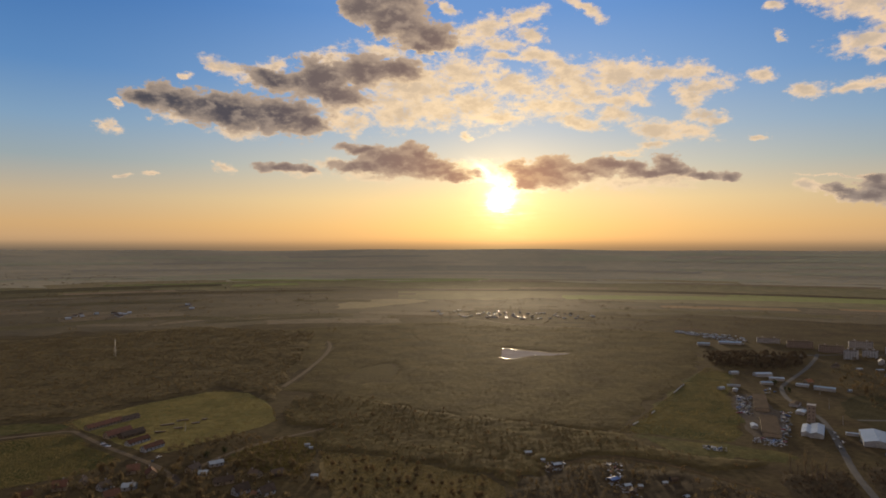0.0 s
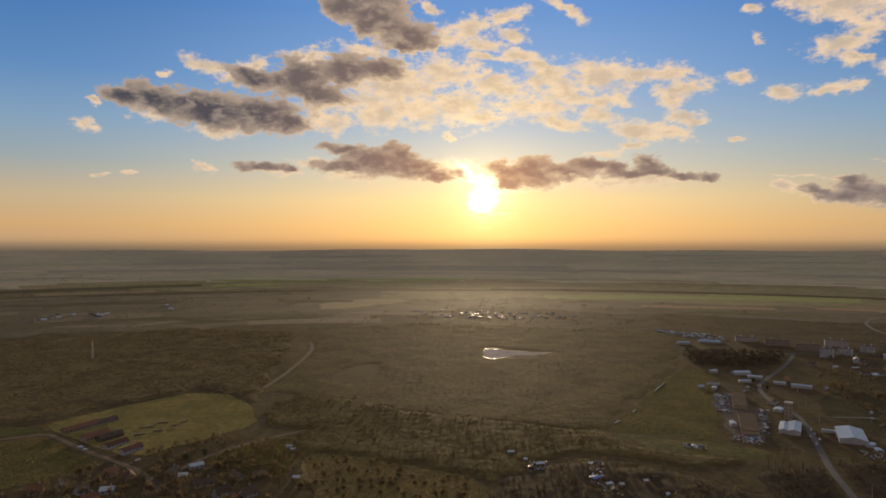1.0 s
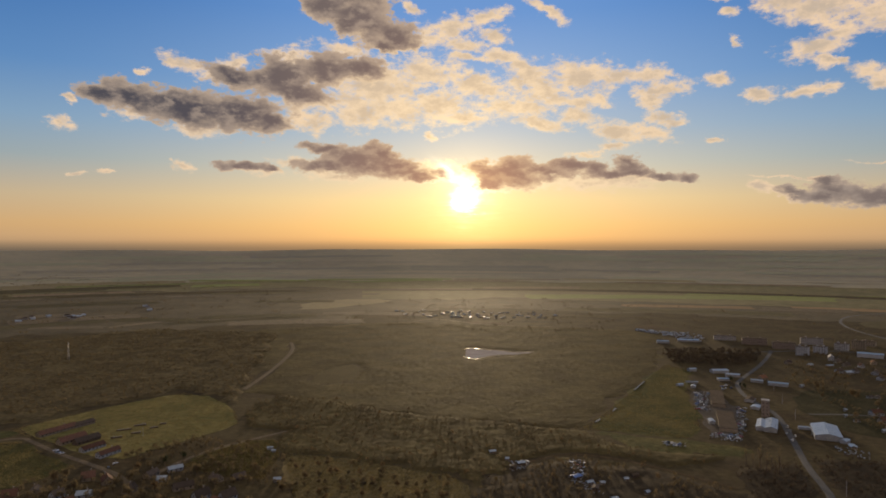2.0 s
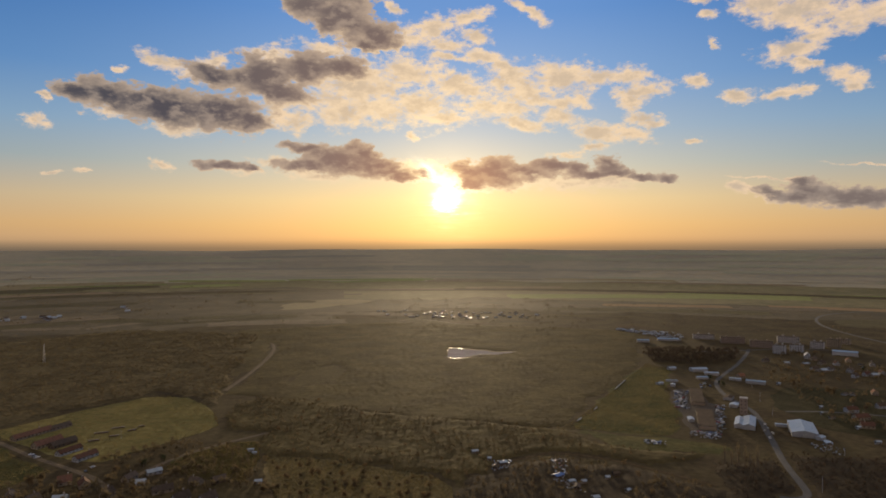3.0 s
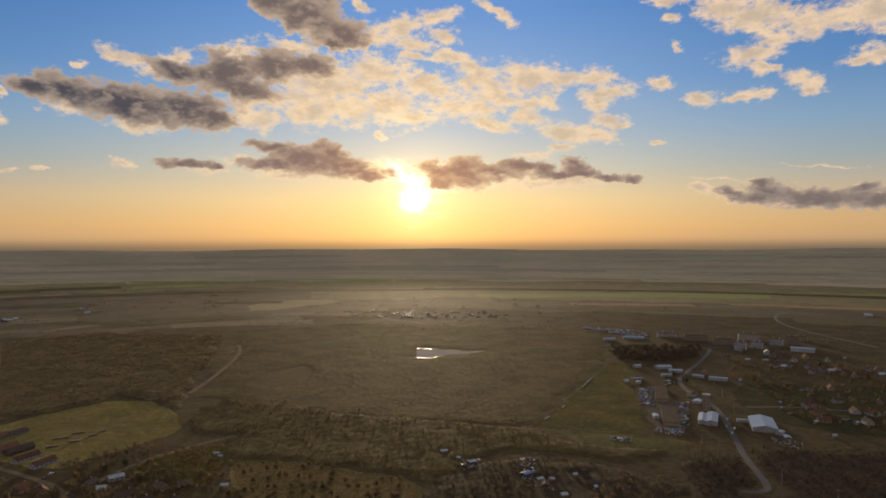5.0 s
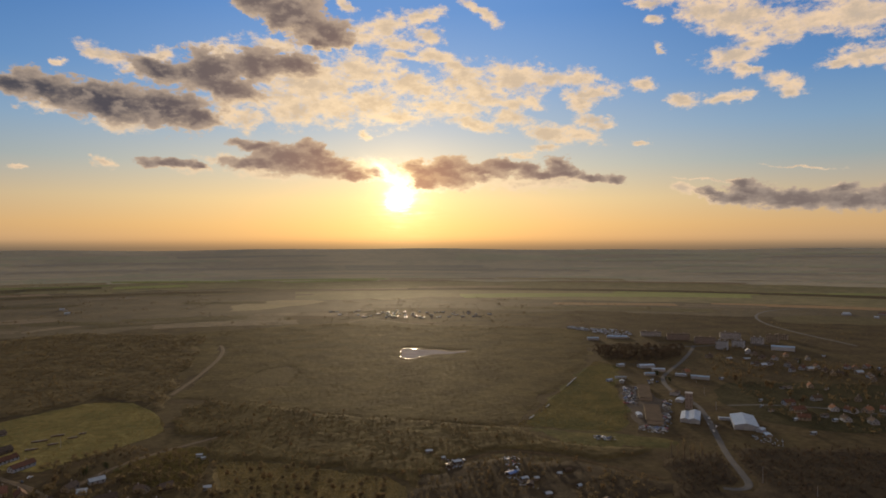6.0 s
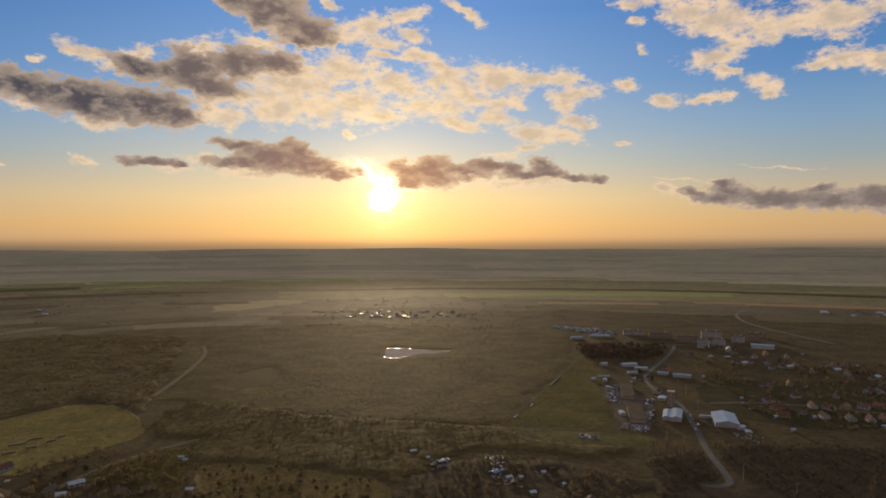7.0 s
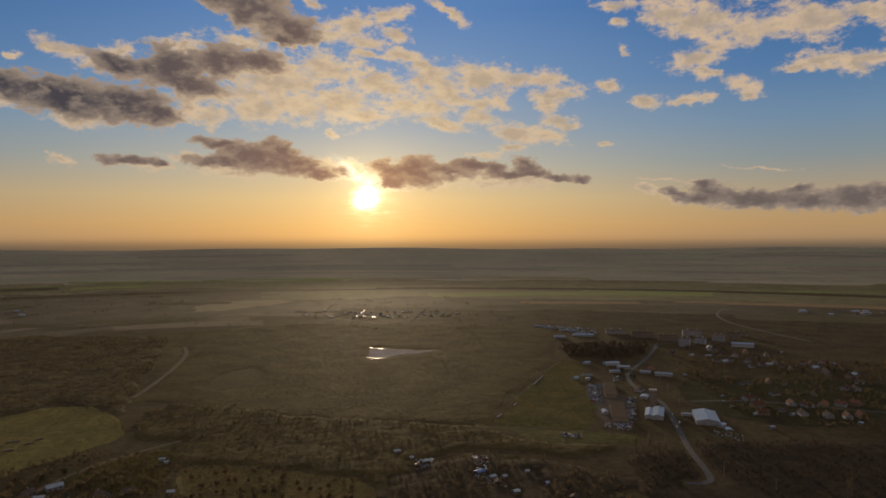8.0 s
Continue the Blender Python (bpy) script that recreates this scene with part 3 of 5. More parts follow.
while r < 3560:
    deep = rng.uniform(45, 120) * (r / 2400)
    a = -42 + rng.uniform(0, 8)
    while a < 53:
        wide = rng.uniform(5, 17)
        if rng.random() < 0.6 and (r > 2260 or a < 8):
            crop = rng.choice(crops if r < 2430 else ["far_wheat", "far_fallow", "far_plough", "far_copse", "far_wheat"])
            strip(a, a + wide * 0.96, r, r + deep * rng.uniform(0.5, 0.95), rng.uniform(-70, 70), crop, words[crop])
        a += wide
    r += deep

rng = random.Random(17)
for k in range(46):
    az, r = rng.uniform(-13, 22), rng.uniform(540, 1330)
    if r < 700 and az > 14:
        continue
    w, d, lean = rng.uniform(25, 80), rng.uniform(10, 34), rng.uniform(-30, 30)
    ring = []
    for t in range(9):
        x, y = w * math.cos(t * 0.698) * rng.uniform(0.7, 1.15), d * math.sin(t * 0.698) * rng.uniform(0.7, 1.15) + lean * math.cos(t * 0.698)
        ring.append((az + math.degrees(x / r), r + y))
    patch("grazing", ring, (PASTURE, HEATH, PASTURE, BRUSH)[k % 4], 0.02 + 0.001 * k, ("dull olive grazing patch", "brown heathy patch", "dull olive grazing patch", "dark brushy patch")[k % 4] + " on the valley floor", "grazing", wobble=4)

ribbon("road", [(32.6, 402), (33.6, 403), (34.4, 408), (34.55, 416), (34.1, 430), (32.9, 466), (32.1, 514), (31.0, 591), (30.1, 618), (28.8, 647), (28.1, 680), (27.9, 719), (28.6, 764), (29.6, 831), (30.3, 921), (30.4, 960)], 4.6, ASPHALT, 0.14, "grey asphalt road winding past the industrial sheds", "road")
ribbon("road", [(-38, 570), (-34.8, 565), (-31.0, 561), (-30.1, 558), (-29.7, 548), (-28.1, 508), (-25.3, 462), (-23.6, 436), (-22.5, 400)], 4.0, DIRT, 0.14, "pale village road between meadows", "road", 1)
ribbon("track", [(-21.0, 432), (-19.2, 450), (-16.5, 469), (-13.6, 483), (-10.6, 498)], 4.0, DIRT, 0.14, "pale dirt track past rough plots", "track")
ribbon("track", [(-10.6, 498), (-7.3, 489), (-0.2, 476), (5, 462)], 2.4, PASTURE, 0.14, "overgrown track through scrub", "track")
ribbon("track", [(-14.1, 655), (-11.9, 739), (-10.0, 873), (-10.1, 951), (-10.7, 982)], 5.0, DIRT, 0.14, "pale sandy track across the pasture", "track")
ribbon("road", [(41.98, 1056), (39.88, 1110), (37.48, 1187), (35.77, 1272), (35.07, 1364), (35.20, 1457), (36.19, 1545), (39.86, 1683)], 5.5, ASPHALT, 0.14, "distant curving country road", "road")
ribbon("road", [(33.0, 612), (36, 630), (40, 640), (44, 640), (48, 650)], 4.0, ASPHALT, 0.14, "narrow village lane", "road")
ribbon("road", [(26.0, 905), (30.4, 950), (33, 985), (36, 1000)], 5.0, ASPHALT, 0.14, "street in front of the apartment blocks", "road")
ribbon("road", [(10.5, 416), (14, 440), (18, 437), (22, 425), (28, 405)], 3.0, HEATH, 0.14, "muddy lane through the scrub", "track")

patch("quarry_bank", [(a, r + (5 if r > 835 else -5)) for a, r in POND], SAND, 0.1, "pale sandy quarry bank round the pond", "bank", wobble=3)
patch("pond_bed", POND, SILT, 0.12, "pale lilac-grey silt flat of a drained pond", "silt flat", wobble=1.5)
for i, (az, r, wide, deep) in enumerate(((4.92, 832, 1.0, 6), (5.1, 858, 1.3, 3), (5.45, 874, 3.0, 1.3), (6.3, 871, 4.0, 1.6), (5.2, 806, 2.2, 1.0), (5.7, 798, 3.5, 0.9), (6.3, 797, 2, 0.8), (6.9, 806, 1.6, 0.7), (8.2, 826, 3, 0.6), (7.4, 860, 1.5, 0.8))):
    ring = [(az + math.degrees(wide / r) * math.cos(t) * (1 + 0.3 * math.sin(3 * t + i)), r + deep * math.sin(t) * (1 + 0.2 * math.cos(2 * t))) for t in [k * 0.7854 for k in range(8)]]
    patch("pool", ring, WATER, 0.15, "small shining pool of water in the silt", "pool", kind="", wobble=0.8, times=1)

# ================= building materials =================
TILE_RED = surface("red_brown_tiles", (0.125, 0.068, 0.052), (0.10, 0.06, 0.047), 3, 0.75, 0.3, 0.3, each=0.3)
TILE_DARK = surface("dark_weathered_tiles", (0.075, 0.062, 0.055), (0.10, 0.08, 0.068), 3, 0.75, 0.3, 0.3, each=0.25)
TILE_ORANGE = surface("orange_tiles", (0.18, 0.095, 0.06), (0.145, 0.08, 0.055), 3, 0.7, 0.3, 0.25, each=0.25)
SHEET_ROOF = surface("light_sheet_metal", (0.27, 0.33, 0.42), (0.22, 0.28, 0.37), 4, 0.38, 0.05, 0.12, spec=0.5, each=0.12)
SHINY_ROOF = surface("shiny_sheet_metal", (0.5, 0.5, 0.5), (0.4, 0.4, 0.42), 6, 0.42, 0.05, 0.15, metal=0.8, spec=0.5, each=0.2)
BLUE_ROOF = surface("blue_sheet_metal", (0.20, 0.29, 0.42), (0.17, 0.25, 0.37), 5, 0.4, 0.05, 0.12, spec=0.5)
FELT_ROOF = surface("brown_felt_roof", (0.095, 0.072, 0.054), (0.072, 0.057, 0.044), 8, 0.8, 0.15, 0.3)
PLASTER = surface("white_plaster", (0.36, 0.37, 0.39), (0.29, 0.30, 0.32), 4, 0.85, 0.1, 0.12, each=0.12)
CREAM = surface("cream_plaster", (0.30, 0.25, 0.19), (0.25, 0.21, 0.16), 4, 0.85, 0.1, 0.15, each=0.15)
# Concrete and brick raised in albedo, standing for haze over the distant flats.
CONCRETE = surface("grey_panel_concrete", (0.36, 0.35, 0.35), (0.30, 0.29, 0.29), 5, 0.85, 0.1, 0.15, each=0.12)
BRICK = surface("dull_brick", (0.27, 0.22, 0.19), (0.22, 0.18, 0.15), 2, 0.85, 0.2, 0.3)
PANE = surface("dark_window_pane", (0.03, 0.035, 0.04), (0.045, 0.05, 0.055), 2, 0.1, 0.0, 0.1, spec=0.6)
TIMBER = surface("weathered_timber", (0.10, 0.075, 0.055), (0.14, 0.105, 0.08), 1.5, 0.85, 0.2, 0.3)
STEEL = surface("galvanised_steel", (0.4, 0.41, 0.42), (0.32, 0.33, 0.34), 1, 0.45, 0.0, 0.15, metal=0.7, spec=0.5)
RUBBER = surface("black_rubber", (0.02, 0.02, 0.02), (0.03, 0.03, 0.03), 1, 0.8)
TARP = surface("blue_tarpaulin", (0.10, 0.16, 0.36), (0.13, 0.2, 0.4), 2, 0.5, 0.2, 0.2)
CAR_PAINT = {
    "white": surface("white_car_paint", (0.75, 0.75, 0.75), (0.68, 0.68, 0.7), 2, 0.25, spec=0.5),
    "silver": surface("silver_car_paint", (0.45, 0.46, 0.48), (0.4, 0.41, 0.43), 2, 0.25, metal=0.5, spec=0.5),
    "dark": surface("dark_car_paint", (0.03, 0.035, 0.05), (0.04, 0.04, 0.05), 2, 0.25, spec=0.5),
    "red": surface("red_car_paint", (0.3, 0.03, 0.025), (0.25, 0.03, 0.025), 2, 0.3, spec=0.5),
    "blue": surface("blue_car_paint", (0.05, 0.1, 0.3), (0.05, 0.09, 0.25), 2, 0.3, spec=0.5),
}

SITES = []  # places kept free of trees: x, y, radius


def box_bm(sx, sy, sz, x=0.0, y=0.0, z=0.0, bevel=0.0):
    """A box that stands on z, centred on x and y."""
    bm = bmesh.new()
    bmesh.ops.create_cube(bm, size=1.0, matrix=Matrix.Translation((x, y, z + sz / 2)) @ Matrix.Diagonal((sx, sy, sz, 1)))
    if bevel:
        bmesh.ops.bevel(bm, geom=bm.edges[:], offset=bevel, segments=1, affect="EDGES")
    return bm


def flat_xy(corners):
    return np.array([at(a, r).to_tuple()[:2] for a, r in corners])


def inside(poly, pts):
    """Which points lie in the outline."""
    hit = np.zeros(len(pts), bool)
    x, y = pts[:, 0], pts[:, 1]
    for (x0, y0), (x1, y1) in zip(poly, np.roll(poly, -1, 0)):
        cross = (y0 > y) != (y1 > y)
        hit ^= cross & (x < (x1 - x0) * (y - y0) / (y1 - y0 + 1e-9) + x0)
    return hit


def base(name, az, r, yaw, radius):
    ob = new(name)
    p = at(az, r)
    ob.matrix_world = Matrix.Translation(p) @ Matrix.Rotation(radians(yaw), 4, "Z")
    ob.empty_display_size = 1.0
    SITES.append((p.x, p.y, radius))
    return ob


def gable_walls(length, width, height, rise, sink=0.4):
    """Four walls with pointed gables; the ridge runs along x."""
    x, y = length / 2, width / 2
    v = []
    for s in (-x, x):
        v += [(s, -y, -sink), (s, y, -sink), (s, y, height), (s, 0, height + rise), (s, -y, height)]
    f = [(0, 4, 3, 2, 1), (5, 6, 7, 8, 9), (0, 5, 9, 4), (1, 2, 7, 6), (0, 1, 6, 5)]
    bm = bmesh.new()
    vs = [bm.verts.new(p) for p in v]
    for face in f:
        bm.faces.new([vs[i] for i in face])
    bmesh.ops.recalc_face_normals(bm, faces=bm.faces[:])
    return bm


def roof_slope(length, width, height, rise, side, eave=0.45, thick=0.22):
    """One slope of a pitched roof, with overhang and thickness; its inner edge meets the ridge."""
    x = length / 2 + eave
    y0, y1 = 0.0, side * (width / 2 + eave)
    z0 = height + rise + 0.06
    z1 = height - eave * rise / (width / 2) + 0.06
    v = [(-x, y0, z0), (x, y0, z0), (x, y1, z1), (-x, y1, z1)]
    v += [(a, b, c + thick) for a, b, c in v]
    bm = bmesh.new()
    vs = [bm.verts.new(p) for p in v]
    for face in ((0, 1, 2, 3), (4, 7, 6, 5), (0, 4, 5, 1), (1, 5, 6, 2), (2, 6, 7, 3), (3, 7, 4, 0)):
        bm.faces.new([vs[i] for i in face])
    bmesh.ops.recalc_face_normals(bm, faces=bm.faces[:])
    return bm


def opening(name, parent, x, y, z, wide, high, along, material, label=""):
    """A window or door leaf in its frame, set 4 cm proud of the wall."""
    bm = box_bm(wide if along == "x" else 0.12, 0.12 if along == "x" else wide, high, x, y, z, 0.02)
    return part(name, bm, material, parent, label)


def house(az, r, length, width, height, rise, yaw, wall, roof, label, name="house", chimney=True, windows=True, group=""):
    length, width, height, rise = length * 0.84, width * 0.84, height * 0.9, rise * 0.84
    ob = base(name, az, r, yaw, max(length, width) * 0.62 + 1.5)
    part("wall", gable_walls(length, width, height, rise), wall, ob)
    for s in (-1, 1):
        part("roof", roof_slope(length, width, height, rise, s), roof, ob)
    if chimney:
        top = height + rise
        ch = part("chimney", box_bm(0.7, 0.7, rise * 0.6 + 1.2, length * 0.22, width * 0.14, top - rise * 0.6, 0.04), BRICK, ob)
        part("chimney_cap", box_bm(0.9, 0.9, 0.15, length * 0.22, width * 0.14, top + 1.2, 0.03), CONCRETE, ch)
    if windows:
        n = max(2, int(length / 3.6))
        for side in (-1, 1):
            for i in range(n):
                x = (i + 0.5) / n * length - length / 2
                if side < 0 and i == n // 2:
                    opening("door", ob, x, side * width / 2, 0.0, 1.0, 2.1, "x", TIMBER)
                else:
                    opening("window", ob, x, side * width / 2, 1.0, 1.1, 1.3, "x", PANE)
        for side in (-1, 1):
            for y in (-width * 0.22, width * 0.22):
                opening("window", ob, side * length / 2, y, 1.0, 1.0, 1.3, "y", PANE)
            opening("window", ob, side * length / 2, 0, height + 0.1, 0.9, 1.1, "y", PANE, "attic window")
    return tagged(ob, label, "house" if name == "house" else name.replace("_", " "), group)


def hall(az, r, length, width, height, rise, yaw, wall, roof, label, name="warehouse", group="", doors=True):
    """A plain industrial shed with a shallow pitched roof and a sliding door."""
    length, width, height = length * 0.86, width * 0.86, height * 0.9
    ob = base(name, az, r, yaw, max(length, width) * 0.6 + 2)
    part("wall", gable_walls(length, width, height, rise), wall, ob)
    for s in (-1, 1):
        slope = part("roof", roof_slope(length, width, height, rise, s, 0.3, 0.15), roof, ob)
        if length > 18 and r < 800:
            n = int(length / 5)
            for i in range(1, n):
                x = i / n * length - length / 2
                y = s * width / 4
                bm = box_bm(0.25, width / 2 * 1.02, 0.12, 0, 0, 0)
                bmesh.ops.transform(bm, verts=bm.verts[:], matrix=Matrix.Translation((x, y, height + rise / 2 + 0.21)) @ Matrix.Rotation(-s * math.atan2(rise, width / 2), 4, "X"))
                part("roof_seam", bm, roof, slope)
    if doors:
        opening("sliding_door", ob, -length / 2, 0, 0, min(4.0, width * 0.4), min(4.0, height * 0.85), "y", STEEL)
        opening("sliding_door", ob, 0, -width / 2, 0, 3.5, min(3.6, height * 0.8), "x", STEEL)
    return tagged(ob, label, "warehouse" if name == "warehouse" else name.replace("_", " "), group)


def flat_hall(az, r, length, width, height, yaw, wall, roof, label, name="long_hall"):
    ob = base(name, az, r, yaw, length * 0.55)
    part("wall", box_bm(length, width, height + 0.4, 0, 0, -0.4), wall, ob)
    part("roof", box_bm(length + 0.6, width + 0.6, 0.35, 0, 0, height, 0.05), roof, ob)
    n = int(length / 6)
    for i in range(n):
        x = (i + 0.5) / n * length - length / 2
        opening("window", ob, x, width / 2, 1.6, 2.6, 1.2, "x", PANE)
        opening("window", ob, x, -width / 2, 1.6, 2.6, 1.2, "x", PANE)
    return tagged(ob, label, "hall")


def block(az, r, length, width, storeys, yaw, wall, label):
    """An apartment block with rows of windows, a parapet and stair heads."""
    ob = base("apartment_block", az, r, yaw, length * 0.6)
    h = storeys * 2.9
    part("wall", box_bm(length, width, h + 0.5, 0, 0, -0.5), wall, ob)
    roof = part("roof", box_bm(length + 0.5, width + 0.5, 0.5, 0, 0, h, 0.05), FELT_ROOF, ob)
    for x in (-length * 0.25, length * 0.25):
        part("stair_head", box_bm(2.6, 3.0, 1.8, x, 0, h + 0.5, 0.05), wall, roof)
    n = int(length / 3.2)
    for k in range(storeys):
        for i in range(n):
            x = (i + 0.5) / n * length - length / 2
            opening("window", ob, x, -width / 2, k * 2.9 + 1.0, 1.5, 1.4, "x", PANE)
        for y in (-width / 4, width / 4):
            opening("window", ob, -length / 2, y, k * 2.9 + 1.0, 1.3, 1.4, "y", PANE)
    return tagged(ob, label, "apartment block", "apartment blocks")


def car(colour, label):
    """A saloon car: body shell with bonnet and boot, glazed cabin, four wheels with hubs."""
    ob = new("car")
    prof = [(-2.15, 0.35), (-2.2, 0.75), (-1.5, 0.92), (1.0, 0.95), (2.1, 0.8), (2.2, 0.45), (2.1, 0.3)]
    bm = bmesh.new()
    for s in (-0.85, 0.85):
        bm.faces.new([bm.verts.new((x, s, z)) for x, z in prof])
    vs = bm.verts[:]
    bm.verts.ensure_lookup_table()
    n = len(prof)
    for i in range(n):
        j = (i + 1) % n
        bm.faces.new((bm.verts[i], bm.verts[j], bm.verts[n + j], bm.verts[n + i]))
    bmesh.ops.recalc_face_normals(bm, faces=bm.faces[:])
    part("body", bm, CAR_PAINT[colour], ob)
    bm = bmesh.new()
    low, high = [(-1.7, 0.78, 0.9), (1.05, 0.78, 0.93)], [(-1.2, 0.62, 1.42), (0.4, 0.62, 1.42)]
    q = [bm.verts.new(p) for p in (low[0], low[1], high[1], high[0])]
    w = [bm.verts.new((x, -y, z)) for x, y, z in (low[0], low[1], high[1], high[0])]
    bm.faces.new(q)
    bm.faces.new(w[::-1])
    for i in range(4):
        j = (i + 1) % 4
        bm.faces.new((q[i], w[i], w[j], q[j]))
    bmesh.ops.recalc_face_normals(bm, faces=bm.faces[:])
    cabin = part("cabin", bm, PANE, ob, "dark glazed cabin")
    part("car_roof", box_bm(1.66, 1.26, 0.05, -0.4, 0, 1.41, 0.01), CAR_PAINT[colour], cabin)
    for x in (-1.35, 1.4):
        for y in (-0.78, 0.78):
            bm = bmesh.new()
            bmesh.ops.create_cone(bm, cap_ends=True, segments=10, radius1=0.32, radius2=0.32, depth=0.22, matrix=Matrix.Translation((x, y, 0.32)) @ Matrix.Rotation(radians(90), 4, "X"))
            part("wheel", bm, RUBBER, ob)
    return tagged(ob, label, "car")


# ================= village by the meadow =================
house(-28.0, 562, 44, 9, 3.0, 3.4, 63, CREAM, TILE_RED, "long low farmhouse with a red-brown tiled roof", windows=True)
house(-26.2, 574, 25, 8, 2.8, 2.6, 63, BRICK, TILE_DARK, "long low barn with a dark tiled roof", "barn", chimney=False)
house(-27.0, 530, 30, 10, 3.4, 4.2, 62, CREAM, TILE_RED, "cream farm barn with a steep red-brown roof", "barn", chimney=False)
house(-26.0, 524, 28, 9, 3.2, 3.6, 62, TIMBER, TILE_DARK, "dark timber barn beside the red-roofed one", "barn", chimney=False)
house(-25.6, 503, 26, 8, 3.0, 3.0, 64, PLASTER, TILE_RED, "long plastered stable with a red roof", "barn", chimney=False)
house(-24.5, 484, 24, 8, 3.4, 3.0, 64, PLASTER, TILE_RED, "white-walled house with a red tiled roof in the meadow")
house(-31.0, 428, 11, 9, 3.4, 4.6, 20, CREAM, TILE_RED, "village house with a red-brown roof and white chimney")
house(-29.4, 428, 12, 8, 3.2, 3.6, 110, CREAM, TILE_DARK, "village house under bare trees")
house(-28.0, 416, 10, 8, 3.0, 3.8, 60, PLASTER, TILE_DARK, "small village house with a grey roof")
house(-26.2, 409, 11, 8, 3.2, 2.4, 10, PLASTER, SHEET_ROOF, "white house with a pale sheet-metal roof")
house(-25.9, 438, 11, 9, 3.4, 4.4, 25, CREAM, TILE_RED, "cream gabled house beside the road")
house(-24.6, 427, 12, 9, 3.4, 4.2, 120, CREAM, TILE_RED, "red-roofed house among garden trees")
house(-27.5, 399, 12, 9, 3.2, 4.0, 40, CREAM, TILE_RED, "red-roofed house close to the trees")
house(-23.0, 405, 11, 8, 3.2, 3.8, 75, CREAM, TILE_DARK, "dark-roofed village house in garden trees")
house(-21.4, 427, 13, 8, 3.2, 3.0, 70, CREAM, TILE_DARK, "grey-roofed cottage beside bare trees")
house(-20.6, 416, 8, 6, 2.6, 2.2, 10, PLASTER, SHEET_ROOF, "small outbuilding with a pale roof", "shed", chimney=False)
house(-19.6, 432, 13, 7, 3.0, 2.0, 35, PLASTER, SHEET_ROOF, "white cottage with a pale sheet roof")
house(-19.0, 398, 17, 8, 3.0, 3.2, 30, CREAM, TILE_DARK, "long house with a dark weathered roof")
house(-16.4, 404, 11, 8, 3.0, 3.4, 150, CREAM, TILE_DARK, "dark-roofed cottage on the plots")
house(-14.6, 403, 12, 8, 2.8, 3.0, 40, TIMBER, TILE_DARK, "dark timber barn on the plots", "barn", chimney=False)
house(-17.6, 379, 14, 8, 3.4, 4.8, 52, PLASTER, TILE_DARK, "dark-roofed house with a white pointed gable")
house(-15.5, 373, 14, 8, 3.4, 4.8, 52, PLASTER, TILE_DARK, "dark-roofed house with a white pointed gable")
house(-16.4, 371, 7, 6, 2.6, 2.0, 140, CREAM, TILE_RED, "low red-roofed annex between two gabled houses", "shed", chimney=False)
house(-11.4, 393, 6, 5, 2.4, 1.2, 10, PLASTER, SHEET_ROOF, "white garden hut by the hedge", "shed", chimney=False)
house(-12.0, 456, 5.5, 2.4, 2.3, 0.5, 0, PLASTER, SHEET_ROOF, "white caravan-like hut on the meadow edge", "shed", chimney=False, windows=False)
house(-11.7, 450, 4.0, 2.2, 1.8, 0.4, 15, PLASTER, SHEET_ROOF, "small white hut on the meadow edge", "shed", chimney=False, windows=False)
house(-33.3, 421, 11, 8, 3.2, 3.8, 45, CREAM, TILE_RED, "village house with a red roof")

for az, r, length in ((-23.4, 543, 14), (-22.5, 530, 9), (-22.2, 552, 12), (-21.2, 540, 8), (-20.5, 549, 7), (-23.9, 524, 10)):
    pile = base("timber_stack", az, r, 60 + az * 1.5, length * 0.6)
    rng = random.Random(length)
    for k in range(5):
        part("log", box_bm(length * rng.uniform(0.8, 1), 0.7, 0.7, rng.uniform(-0.5, 0.5), (k % 3 - 1) * 0.8, 0.75 * (k // 3), 0.08), PLASTER if k == 4 else TIMBER, pile)
    tagged(pile, "low stack of pale boards and timber on the grass", "timber stack", "timber stacks")

CARS = {c: car(c, f"{c} car parked on open ground") for c in CAR_PAINT}
USED = set()


def park(colour, az, r, yaw, label="", group="", up=0.12):
    src = CARS[colour]
    m = Matrix.Translation(at(az, r, up)) @ Matrix.Rotation(radians(yaw), 4, "Z")
    if colour in USED:
        ob = copy_thing(src, m)
    else:
        USED.add(colour)
        ob = src
        ob.matrix_basis = m
    return tagged(ob, label, group=group)


park("white", -28.05, 511, 40, "white car parked beside the village road", "parked cars")
park("silver", -27.9, 506, 40, "silver car parked beside the village road", "parked cars")
park("white", -27.7, 502, 40, "white car parked beside the village road", "parked cars")
park("dark", -24.5, 455, 120, "dark car on the village road", "parked cars")
park("white", -24.0, 462, 60, "white car in a yard by the barn", "parked cars")
for az, r, c in ((31.55, 560, "white"), (31.75, 548, "silver"), (32.1, 536, "white"), (31.5, 540, "silver"), (31.9, 522, "white")):
    park(c, az, r, 62, f"{c} car parked along the asphalt road", "cars along the road")

